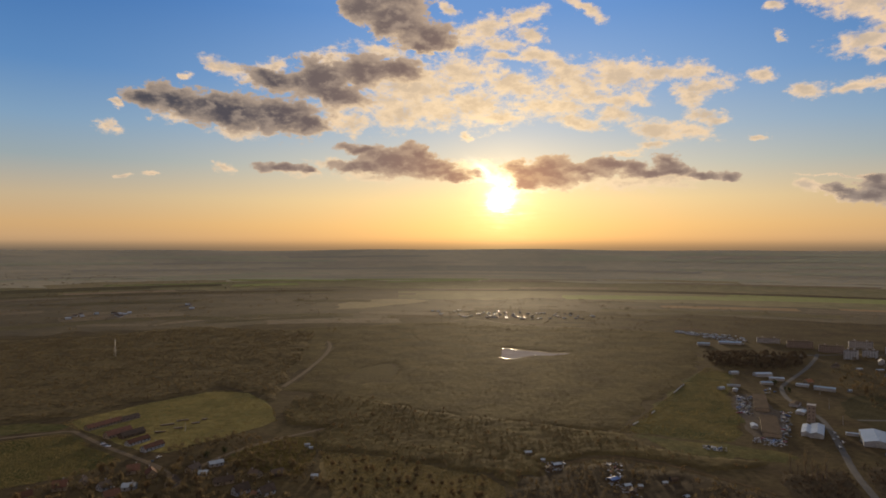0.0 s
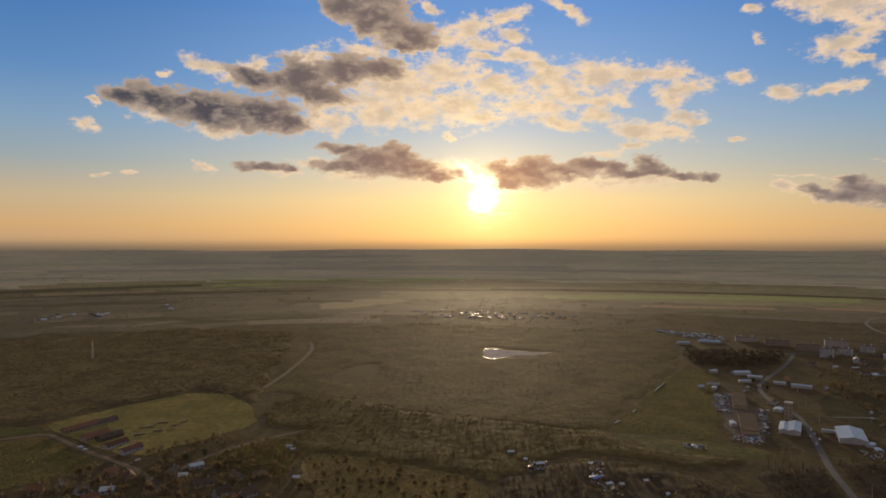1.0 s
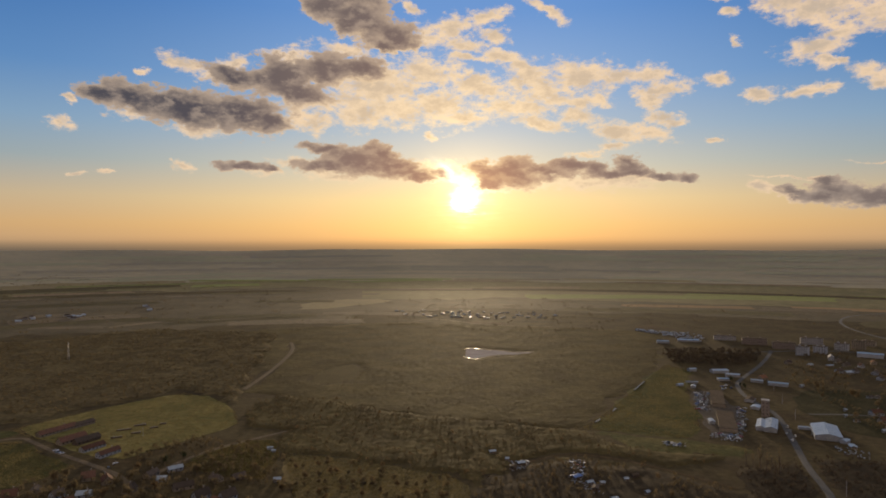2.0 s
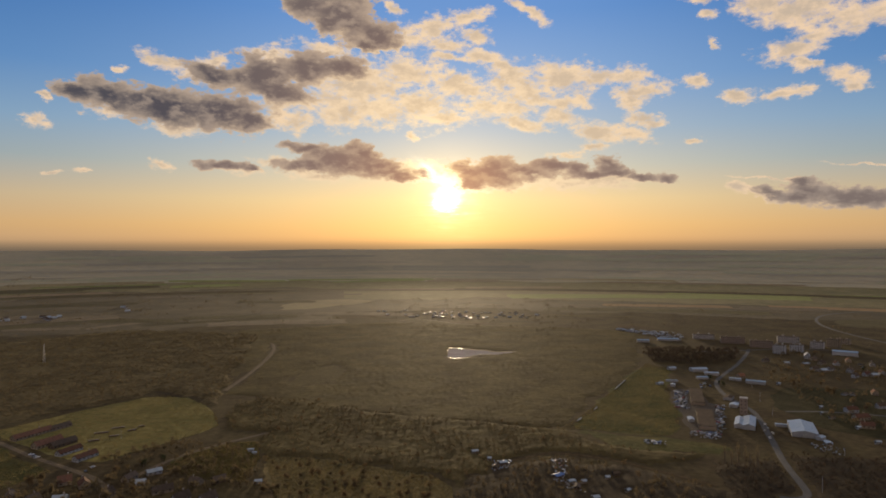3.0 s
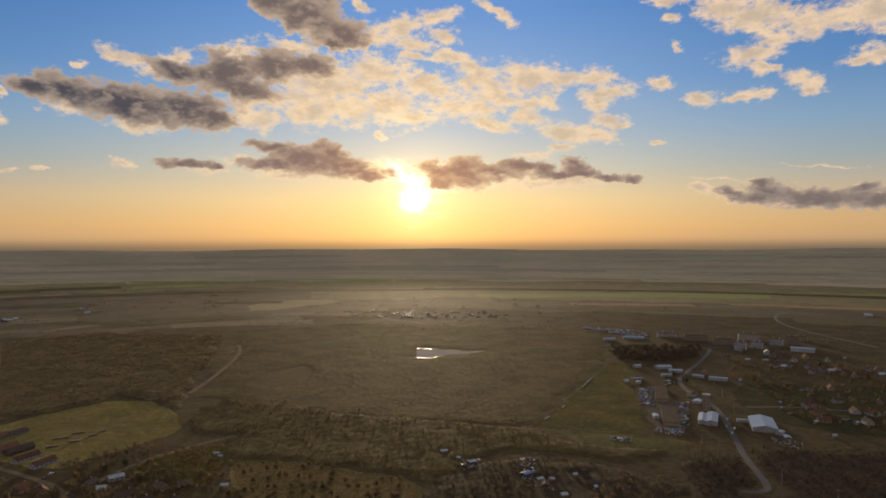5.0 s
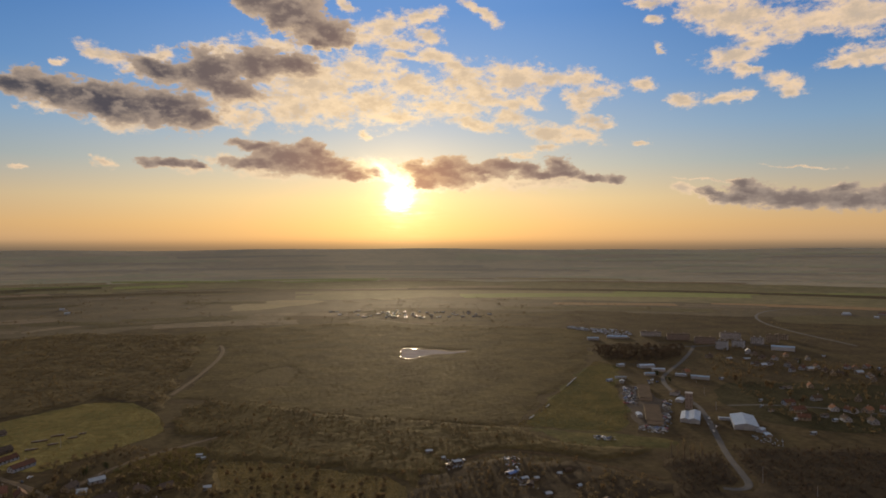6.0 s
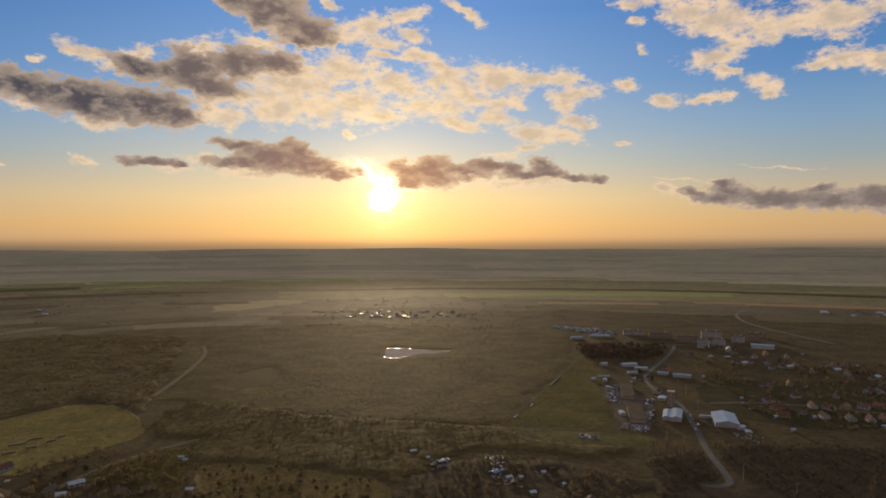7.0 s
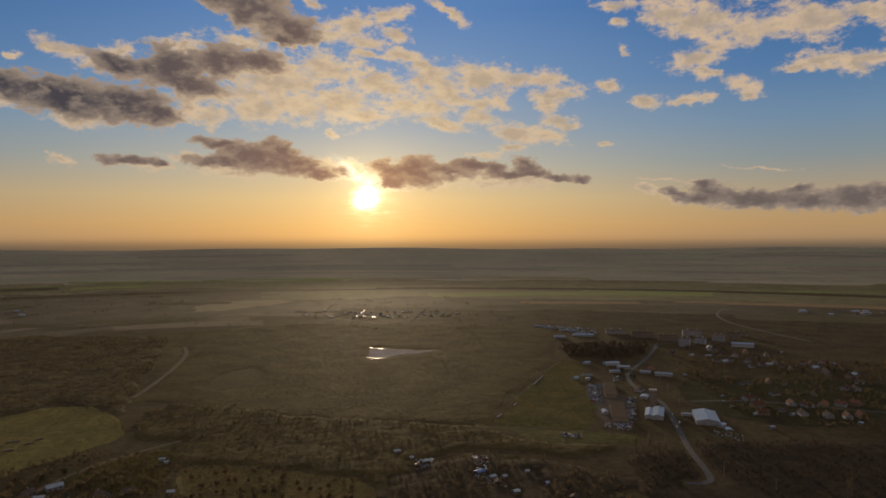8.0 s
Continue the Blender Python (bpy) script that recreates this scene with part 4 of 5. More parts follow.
# ================= industrial sheds, scrapyard and road =================
hall(29.70, 552, 36.0, 9.4, 4.0, 1.3, 58, PLASTER, SHEET_ROOF, "pale sheet-metal shed beside its twin")
hall(30.42, 553, 44.0, 13.0, 4.4, 1.7, 58, PLASTER, SHEET_ROOF, "pale sheet-metal warehouse with roof ribs")
hall(34.17, 552, 50, 26, 4.6, 2.4, 62, PLASTER, SHEET_ROOF, "large pale warehouse with a ribbed metal roof")
hall(35.4, 536, 9.4, 6.3, 2.9, 0.9, 30, PLASTER, SHEET_ROOF, "small white store beside the warehouse", "shed", doors=False)
hall(32.7, 560, 12.5, 4.2, 2.7, 0.3, -25, PLASTER, SHEET_ROOF, "white flat-topped container by the road", "container", doors=False)
flat_hall(26.45, 632, 72, 14, 3.6, 66, CREAM, FELT_ROOF, "long low hall with a flat brown roof")
flat_hall(27.15, 553, 70, 16, 3.6, 66, CREAM, FELT_ROOF, "long low hall with a flat brown roof")
hall(26.0, 548, 12.5, 6.3, 3.1, 0.8, 75, PLASTER, SHEET_ROOF, "white lorry-sized store beside the long hall", "shed", doors=False)
hall(26.6, 770, 26.1, 13.6, 4.1, 1.3, 0, PLASTER, SHEET_ROOF, "low workshop with a pale metal roof")
hall(27.6, 752, 20.9, 10.4, 3.7, 0.9, -20, CONCRETE, SHEET_ROOF, "grey workshop building with a pale roof")
hall(24.5, 768, 12.5, 8.4, 3.5, 1.1, 10, PLASTER, SHEET_ROOF, "small white workshop with a pale metal roof")
hall(26.9, 726, 16.7, 9.4, 3.1, 0.8, -10, CONCRETE, BLUE_ROOF, "low shed with a bluish roof", "shed")
hall(24.5, 700, 17.7, 3.1, 2.5, 0.3, -15, PLASTER, SHEET_ROOF, "narrow white canopy on the pasture edge", "shed", doors=False)
hall(23.55, 682, 9.4, 6.3, 2.7, 0.8, 20, PLASTER, SHEET_ROOF, "small white hut on the pasture edge", "shed", doors=False)
hall(24.6, 678, 8.4, 6.3, 2.9, 0.9, 60, PLASTER, SHEET_ROOF, "small white hut on the pasture edge", "shed", doors=False)
hall(30.9, 722, 27.1, 8.4, 4.0, 1.1, -34, PLASTER, BLUE_ROOF, "long white shop building with a bluish roof")
hall(29.4, 731, 16.7, 7.3, 3.1, 0.9, -34, PLASTER, SHEET_ROOF, "white low building beside the long shop")
house(29.8, 748, 12, 9, 3.4, 3.6, 20, CREAM, TILE_ORANGE, "house with an orange roof among autumn trees")
hall(28.9, 640, 18.8, 10.4, 3.3, 0.9, 50, CONCRETE, FELT_ROOF, "grey flat workshop by the road bend")
hall(29.3, 612, 14.6, 9.4, 3.1, 0.8, 50, CONCRETE, SHEET_ROOF, "grey workshop under the tower")


def brick_tower():
    ob = base("brick_tower", 30.0, 588, 58, 8)
    part("shaft", box_bm(7.5, 7.5, 17.4, 0, 0, -0.4, 0.1), BRICK, ob)
    part("cornice", box_bm(8.1, 8.1, 0.6, 0, 0, 17.0, 0.08), CONCRETE, ob)
    for k in range(4):
        for x in (-1.8, 1.8):
            opening("window", ob, x, -3.75, 2.5 + 3.7 * k, 0.9, 1.4, "x", PANE)
            opening("window", ob, -3.75, x, 2.5 + 3.7 * k, 0.9, 1.4, "y", PANE)
    tagged(ob, "tall square brick tower beside the warehouse", "tower")


brick_tower()


def pole(az, r, height):
    ob = base("utility_pole", az, r, 20, 1.0)
    bm = bmesh.new()
    bmesh.ops.create_cone(bm, cap_ends=True, segments=8, radius1=0.2, radius2=0.12, depth=height + 0.5, matrix=Matrix.Translation((0, 0, height / 2 - 0.25)))
    part("shaft", bm, CONCRETE, ob)
    part("crossarm", box_bm(2.0, 0.14, 0.14, 0, 0, height - 0.6, 0.02), TIMBER, ob)
    for x in (-0.85, 0, 0.85):
        part("insulator", box_bm(0.12, 0.12, 0.3, x, 0, height - 0.46, 0.03), PANE, ob)
    tagged(ob, "grey utility pole with a crossarm", "utility pole", "utility poles")


for az, r, h in ((35.5, 419, 13), (39.3, 407, 10), (31.2, 640, 12), (33.2, 545, 10), (30.6, 700, 12), (-22.0, 520, 9), (32.1, 590, 10)):
    pole(az, r, h)


def mast():
    ob = base("lattice_mast", -27.2, 908, 15, 4)
    for sx in (-1, 1):
        for sy in (-1, 1):
            bm = bmesh.new()
            vs = [bm.verts.new((sx * w + dx, sy * w + dy, z)) for z, w, in ((-0.3, 1.5), (27, 0.35)) for dx, dy in ((-0.12, -0.12), (0.12, -0.12), (0.12, 0.12), (-0.12, 0.12))]
            for i in range(4):
                j = (i + 1) % 4
                bm.faces.new((vs[i], vs[j], vs[4 + j], vs[4 + i]))
            part("leg", bm, STEEL, ob)
    for k in range(9):
        z = 1.5 + 2.9 * k
        w = 2 * (1.5 - 1.15 * z / 27) + 0.2
        for y in (-w / 2, w / 2):
            part("brace", box_bm(w, 0.15, 0.15, 0, y, z), STEEL, ob)
    part("antenna", box_bm(0.6, 0.4, 2.6, 0, 0, 26.5, 0.05), PLASTER, ob)
    tagged(ob, "grey steel lattice mast on the wooded ridge", "mast")


mast()

# wrecks and parked lorries in the scrapyard
rng = random.Random(11)
shades = ["silver", "white", "silver", "dark", "blue", "white", "red", "silver"]
for k in range(64):
    if k < 30:
        az, r = rng.uniform(24.75, 25.75), rng.uniform(585, 655)
    elif k < 52:
        az, r = rng.uniform(27.95, 28.6), rng.uniform(530, 610)
    else:
        az, r = rng.uniform(25.9, 28.2), rng.uniform(506, 518)
    park(shades[k % 8], az, r, rng.uniform(0, 180), f"{shades[k % 8]} scrap car in the gravel yard", "scrap cars", 0.1)
for k in range(9):
    park(rng.choice(shades), rng.uniform(26.6, 27.6), rng.uniform(675, 715), rng.uniform(0, 180), "car parked in front of the workshops", "workshop cars", 0.05)

# white screens along the pasture track
for a0, r0, a1, r1 in ((19.9, 648, 20.7, 692), (18.1, 561, 18.35, 570), (16.6, 522, 17.0, 531)):
    p, q = at(a0, r0), at(a1, r1)
    ob = new("cloche_tunnel")
    d = q - p
    ob.matrix_world = Matrix.Translation((p + q) / 2) @ Matrix.Rotation(math.atan2(d.y, d.x), 4, "Z")
    n, L = 8, d.length
    bm = bmesh.new()
    rings = [[bm.verts.new((x, 0.75 * math.cos(math.pi * k / n), 0.9 * math.sin(math.pi * k / n))) for k in range(n + 1)] for x in (-L / 2, L / 2)]
    for k in range(n):
        bm.faces.new((rings[0][k], rings[0][k + 1], rings[1][k + 1], rings[1][k]))
    for ring in rings:
        bm.faces.new(ring)
    bmesh.ops.recalc_face_normals(bm, faces=bm.faces[:])
    part("cover", bm, PLASTER, ob)
    for k in range(max(2, int(L / 6))):
        part("hoop", box_bm(0.12, 1.7, 0.1, -L / 2 + k * 6 + 1, 0, 0.86), STEEL, ob)
    tagged(ob, "low white plastic tunnel beside the field track", "plastic tunnel", "plastic tunnels")

# sheds and junk on the clearing below
for az, r, l, w, y, roof, text in (
    (10.1, 412, 10, 6, 20, SHEET_ROOF, "small shed with a pale roof in the clearing"), (9.5, 404, 9, 6, 60, FELT_ROOF, "brown shed in the clearing"),
    (8.9, 419, 4, 3, 0, SHEET_ROOF, "tiny pale-roofed hut by the lane"), (14.95, 393, 11, 8, 30, TARP, "junk shed under a blue tarpaulin"),
    (16.1, 385, 8, 5, 20, SHEET_ROOF, "pale-roofed hut on the junk plot"), (16.6, 377, 10, 7, 70, TILE_DARK, "dark-roofed cottage on the junk plot"),
    (17.2, 386, 5, 3, 0, SHEET_ROOF, "tiny pale hut on the junk plot"), (18.2, 363, 7, 6, 10, SHEET_ROOF, "pale blue-roofed hut at the wood edge"),
    (19.2, 396, 5, 3, 0, SHEET_ROOF, "tiny pale hut on the plot"), (20.9, 378, 5, 4, 30, SHEET_ROOF, "tiny pale hut by the bushes"),
    (23.3, 360, 9, 7, 50, TILE_DARK, "dark grey hut in the bushes"), (19.9, 404, 9, 5, 20, FELT_ROOF, "dark low shed in the bushes"), (7.6, 433, 8, 4, 10, SHEET_ROOF, "pale-roofed lean-to by the lane"),
):
    house(az, r, l * 0.8, w * 0.8, 2.3, 1.0, y, TIMBER if l > 8 else CREAM, roof, text, "hut", chimney=False)
for k in range(26):
    park(shades[k % 8], rng.uniform(14.2, 15.7), rng.uniform(398, 424), rng.uniform(0, 180), f"{shades[k % 8]} wrecked car on the junk plot", "junk plot cars", 0.0)
for k in range(6):
    park(shades[k % 8], rng.uniform(22.3, 23.6), rng.uniform(476, 482), rng.uniform(0, 180), "wrecked car on the grass strip", "cars on the grass", 0.08)



def scrap(area, count, seed, label):
    """Loose scrap: tilted sheets, panels and crates strewn over an outline."""
    poly = [at(a, r) for a, r in area]
    lo_x, hi_x, lo_y, hi_y = min(p.x for p in poly), max(p.x for p in poly), min(p.y for p in poly), max(p.y for p in poly)
    flat = np.array([(p.x, p.y) for p in poly])
    rs = np.random.default_rng(seed)
    pts = np.column_stack([rs.uniform(lo_x, hi_x, count * 3), rs.uniform(lo_y, hi_y, count * 3)])
    pts = pts[inside(flat, pts)][:count]
    verts, faces, slots = [], [], []
    for x, y in pts:
        l, w, h = rs.uniform(0.5, 2.3), rs.uniform(0.4, 1.2), rs.uniform(0.15, 0.8)
        m = Matrix.Translation((x, y, h / 2)) @ Matrix.Rotation(rs.uniform(0, 3.14), 4, "Z") @ Matrix.Rotation(rs.normal(0, 0.14), 4, "X")
        k = len(verts)
        verts += [m @ Vector((a * l / 2, b * w / 2, c * h / 2)) for c in (-1, 1) for b in (-1, 1) for a in (-1, 1)]
        faces += [(k + a, k + b, k + c, k + d) for a, b, c, d in ((0, 2, 3, 1), (4, 5, 7, 6), (0, 1, 5, 4), (2, 6, 7, 3), (0, 4, 6, 2), (1, 3, 7, 5))]
        slots += [int(rs.integers(0, 5))] * 6
    ob = mesh_object("scrap_heap", verts, faces, PLASTER)
    for m in (STEEL, TIMBER, TILE_DARK, SHEET_ROOF):
        ob.data.materials.append(m)
    ob.data.polygons.foreach_set("material_index", slots)
    return tagged(ob, label, "scrap", kind="stuff")


scrap([(14.0, 396), (13.9, 426), (15.9, 428), (16.4, 400), (17.4, 372), (15.6, 372)], 230, 1, "strewn scrap sheets and crates on the junk plot")
scrap([(24.7, 590), (24.7, 655), (25.8, 660), (25.9, 585)], 200, 2, "pale scrap piled beside the long hall")
scrap([(27.9, 520), (27.9, 612), (28.5, 612), (28.7, 530)], 150, 3, "scrap strewn along the yard's edge")
scrap([(25.8, 503), (25.7, 520), (28.3, 520), (28.4, 503)], 110, 4, "scrap at the end of the yard")
scrap([(35.0, 505), (34.7, 526), (37.0, 520), (37.0, 500)], 60, 5, "pale boards strewn below the warehouse")
scrap([(9.2, 398), (9.0, 420), (10.8, 420), (11.0, 398)], 90, 6, "pale junk on the clearing")
scrap([(22.2, 474), (22.2, 484), (24.0, 484), (24.0, 474)], 45, 7, "pale rubbish on the grass strip")

# ================= apartment blocks, blue hall and village beyond =================
for az, r, l, w, s, wall, text in (
    (32.6, 940, 15, 12, 5, PLASTER, "white five-storey apartment block"), (33.8, 968, 16, 12, 4, PLASTER, "white four-storey apartment block"),
    (35.21, 1011, 17, 12, 4, CONCRETE, "grey four-storey apartment block"), (36.29, 1031, 17, 12, 5, CREAM, "cream five-storey apartment block"),
    (31.3, 985, 30, 12, 4, BRICK, "long dull-brick apartment block"), (29.2, 1010, 34, 12, 4, BRICK, "long dull-brick apartment block"),
    (27.0, 1040, 32, 12, 3, CONCRETE, "long low grey apartment block"), (33.2, 1050, 30, 12, 4, CONCRETE, "grey apartment block behind the others"),
    (36.91, 1074, 18, 12, 3, CREAM, "small cream apartment block"),
):
    block(az, r, l * 1.2, w, s, 90 - az - 90 + (6 if l > 20 else -12), wall, text)
house(34.5, 915, 13, 9, 6.0, 3.6, 60, PLASTER, SHINY_ROOF, "tall white house with a glinting metal roof")
hall(37.02, 964, 41.8, 15.7, 6.8, 1.5, -38, PLASTER, BLUE_ROOF, "long hall with a pale blue metal roof")
hall(22.2, 975, 25.1, 9.4, 4.1, 1.4, -14, PLASTER, BLUE_ROOF, "blue-roofed shed at the edge of the garages")
hall(24.2, 1004, 43.8, 16.7, 3.6, 1.1, -20, CONCRETE, BLUE_ROOF, "wide low hall with a bluish roof")
rng = random.Random(3)
for k in range(170):
    az = rng.uniform(20.0, 25.4)
    r = 1122 - (az - 20) * 7 - rng.uniform(0, 22 + (az - 20) * 13)
    hall(az, r, rng.uniform(2.6, 5.0), rng.uniform(2.4, 3.6), 1.9, 0.35, -20 + rng.uniform(-12, 12), CONCRETE if k % 3 else PLASTER, (SHEET_ROOF, FELT_ROOF, SHINY_ROOF, SHEET_ROOF)[k % 4], "small garage hut with a pale metal roof", "garage", "garages", doors=False)

STREET = [
    (37.22, 911, 12, 9, 60, TILE_ORANGE), (37.33, 839, 12, 9, 35, TILE_DARK), (38.06, 891, 9, 7, 100, TILE_DARK), (38.73, 896, 11, 8, 60, TILE_DARK), (34.95, 900, 11, 8, 10, TILE_DARK),
    (35.49, 876, 12, 8, 15, TILE_DARK), (35.03, 828, 13, 8, 5, TILE_DARK), (35.61, 824, 12, 8, 12, SHEET_ROOF), (36.07, 838, 11, 8, 20, TILE_DARK), (36.44, 879, 10, 8, 80, TILE_RED),
    (37.65, 807, 10, 7, 20, TILE_DARK), (38.37, 824, 11, 8, 10, TILE_RED), (38.84, 823, 11, 8, 5, SHEET_ROOF), (39.31, 842, 11, 8, 70, TILE_RED), (40.43, 806, 10, 8, 60, TILE_DARK),
    (40.88, 810, 10, 8, 120, TILE_DARK), (41.82, 855, 12, 9, 50, TILE_ORANGE), (42.07, 827, 13, 8, 5, SHEET_ROOF), (42.55, 870, 12, 9, 20, TILE_ORANGE), (42.77, 812, 12, 8, 75, TILE_DARK),
    (42.98, 790, 12, 8, 40, TILE_DARK), (44.30, 795, 13, 9, 30, TILE_DARK), (44.75, 806, 12, 9, 80, SHEET_ROOF), (44.99, 766, 12, 9, 130, TILE_DARK), (43.70, 835, 11, 8, 20, TILE_RED),
    (41.30, 855, 10, 8, 100, TILE_RED), (39.85, 820, 10, 7, 15, TILE_DARK),
]
GARDEN_HOUSES = [
    (37.48, 710, 9, 7, 50, TILE_DARK), (38.87, 724, 11, 8, 60, TILE_ORANGE), (36.99, 707, 8, 6, 20, TILE_DARK), (44.08, 724, 14, 9, 20, TILE_RED), (44.74, 726, 13, 9, 75, TILE_DARK),
    (39.29, 668, 14, 7, 5, FELT_ROOF), (37.38, 638, 15, 9, 2, TILE_RED), (38.02, 615, 19, 9, 5, TILE_RED), (38.41, 589, 14, 9, 160, TILE_RED), (40.44, 634, 12, 9, 70, TILE_ORANGE),
    (41.53, 634, 14, 9, 100, TILE_ORANGE), (42.60, 643, 13, 9, 20, TILE_ORANGE), (41.22, 601, 12, 9, 75, TILE_DARK), (42.95, 604, 12, 9, 70, TILE_DARK), (43.78, 652, 13, 9, 120, TILE_RED),
    (44.20, 609, 13, 9, 60, TILE_RED), (44.73, 661, 13, 9, 110, TILE_ORANGE), (45.07, 617, 12, 9, 70, TILE_RED), (39.82, 607, 9, 7, 30, TILE_DARK), (42.02, 684, 10, 8, 40, TILE_DARK),
]
HUTS = [
    (33.11, 861, 9, 5, 0, SHEET_ROOF), (34.40, 865, 13, 5, 5, SHEET_ROOF), (36.15, 605, 6.5, 4, 10, FELT_ROOF), (35.41, 639, 3.5, 3, 0, SHEET_ROOF), (35.45, 617, 3, 2.5, 0, SHEET_ROOF),
    (40.51, 595, 5, 4, 10, SHEET_ROOF), (39.07, 546, 6, 2.5, 0, SHEET_ROOF), (39.79, 928, 5, 3, 0, SHEET_ROOF), (45.03, 592, 6, 4, 30, SHEET_ROOF), (32.53, 727, 5, 4, 10, SHEET_ROOF),
    (39.95, 720, 5, 3, 0, SHEET_ROOF), (38.14, 870, 4, 3, 0, SHEET_ROOF), (43.31, 869, 5, 4, 20, SHEET_ROOF), (37.85, 582, 4, 3, 0, SHEET_ROOF),
]
HAMLET = [
    (46.9, 655, 13, 9, 60, TILE_ORANGE), (47.4, 700, 13, 9, 10, TILE_RED), (48.2, 640, 13, 9, 40, TILE_RED), (48.6, 720, 12, 9, 90, TILE_DARK),
    (35.9, 525, 10, 6, 70, SHEET_ROOF), (31.6, 862, 12, 8, 20, TILE_DARK),
]
kinds = {"red_brown_tiles": "red-brown tiled", "orange_tiles": "orange tiled", "dark_weathered_tiles": "dark tiled", "light_sheet_metal": "pale sheet-metal", "brown_felt_roof": "brown felt"}
rng = random.Random(8)
for i, (az, r, l, w, yaw, roof) in enumerate(STREET + GARDEN_HOUSES + HUTS + HAMLET):
    wall, tone = ((PLASTER, "white"), (CREAM, "cream"))[rng.random() < 0.4]
    small = l * w < 66
    house(az, r, l, w, 2.4 if small else 3.6, 0.9 if small else 3.4 if roof is not SHEET_ROOF else 2.2, yaw, wall, roof, f"{tone} village {'hut' if small else 'house'} with a {kinds[roof.name]} roof", "hut" if small else "house", chimney=not small, group="" if small else "village houses")

# shining roofs of the settlement across the valley
rng = random.Random(21)
for k in range(70):
    az = rng.uniform(-1.5, 14.2) if k % 3 else rng.uniform(3.0, 13.0)
    r = 1235 + 130 * rng.random() ** 1.5 + 5 * abs(az - 8)
    shiny = rng.random() < 0.4
    hall(az, r, rng.uniform(4, 13), rng.uniform(3, 6), rng.uniform(1.4, 2.0), rng.uniform(0.05, 0.3), rng.uniform(-20, 20), PLASTER, SHINY_ROOF if shiny else SHEET_ROOF if k % 3 else TILE_DARK,
         "distant long building with a glinting metal roof" if shiny else "distant long building in the valley settlement", "farm_building", "valley settlement", doors=False)
ribbon("road", [(2.6, 1230), (4.6, 1190), (5.9, 1150), (8.8, 1130), (13, 1125)], 5.0, DIRT, 0.16, "pale road below the valley settlement", "road")
ribbon("road", [(-1.0, 1130), (1.0, 1200), (2.6, 1240)], 5.0, DIRT, 0.16, "pale lane leading to the settlement", "track")
for k in range(16):
    az, r = (rng.uniform(-30.6, -25.0), rng.uniform(1390, 1500)) if k < 12 else (rng.uniform(-22, -21.4), rng.uniform(1490, 1640))
    house(az, r, rng.uniform(10, 16), 9, 3.5, 3.0, rng.uniform(0, 90), PLASTER, TILE_DARK if k % 2 else SHEET_ROOF, "tiny distant village house in haze", windows=False, group="far village houses")
for k in range(12):
    house(rng.uniform(40.5, 47.5), rng.uniform(1450, 1600), rng.uniform(12, 30), 10, 3.5, 2.0, rng.uniform(-50, 0), PLASTER, SHEET_ROOF if k % 2 else TILE_RED, "distant farm building beyond the fields", "farm_building", windows=False, chimney=False, group="distant farm")

# ================= trees and scrub =================



def line_gap(corners, pts):
    q = np.array([p.to_tuple()[:2] for p in rounded([at(a, r) for a, r in corners], 2, closed=False)])
    best = np.full(len(pts), 1e9)
    for p, s in zip(q[:-1], q[1:]):
        d = s - p
        t = np.clip(((pts - p) @ d) / (d @ d), 0, 1)
        best = np.minimum(best, np.linalg.norm(pts - p - t[:, None] * d, axis=1))
    return best


ROADS = [
    [(32.6, 402), (33.6, 403), (34.4, 408), (34.55, 416), (34.1, 430), (32.9, 466), (32.1, 514), (31.0, 591), (30.1, 618), (28.8, 647), (28.1, 680), (27.9, 719), (28.6, 764), (29.6, 831), (30.3, 921)],
    [(-38, 570), (-34.8, 565), (-30.1, 559), (-28.1, 508), (-25.3, 462), (-23.6, 436)],
    [(-21.0, 432), (-19.2, 450), (-16.5, 469), (-13.6, 483), (-10.6, 498)],
    [(-14.1, 655), (-11.9, 739), (-10.0, 873), (-10.1, 951)],
    [(10.5, 416), (14, 440), (18, 437), (22, 425), (28, 405)],
    [(33.0, 612), (36, 630), (40, 640), (44, 640), (48, 650)],
]
OPEN_LAND = [flat_xy(p) for p in (F1, F2, F3, F4, F5, F5B, F6, F7, F9, YARD_EDGE)] + [flat_xy([(a, r + (16 if r > 835 else -16)) for a, r in POND])]


def free(pts, margin=0.0):
    ok = np.ones(len(pts), bool)
    for poly in OPEN_LAND:
        ok &= ~inside(poly, pts)
    for road in ROADS:
        ok &= line_gap(road, pts) > 6 + margin
    for x, y, rad in SITES:
        ok &= np.hypot(pts[:, 0] - x, pts[:, 1] - y) > rad + margin
    return ok


def crown(rs, n, wide, high, low, leaf, droop=0.0):
    """Small clumps of twig or leaf: n bent triangles in an uneven ellipsoid."""
    lobes = rs.normal(0, 0.38, (5, 3))
    pick = lobes[rs.integers(0, 5, n)]
    d = rs.normal(0, 1, (n, 3))
    d /= np.linalg.norm(d, axis=1)[:, None]
    c = pick * 0.8 + d * (0.62 * rs.random((n, 1)) ** 0.4)
    c = c * (wide / 2, wide / 2, high / 2) + (0, 0, low + high / 2)
    c[:, 2] = np.maximum(c[:, 2], low * 0.7)
    tri = rs.normal(0, leaf, (n, 3, 3))
    tri[:, :, 2] *= 0.8
    return (c[:, None] + tri).reshape(-1, 3)


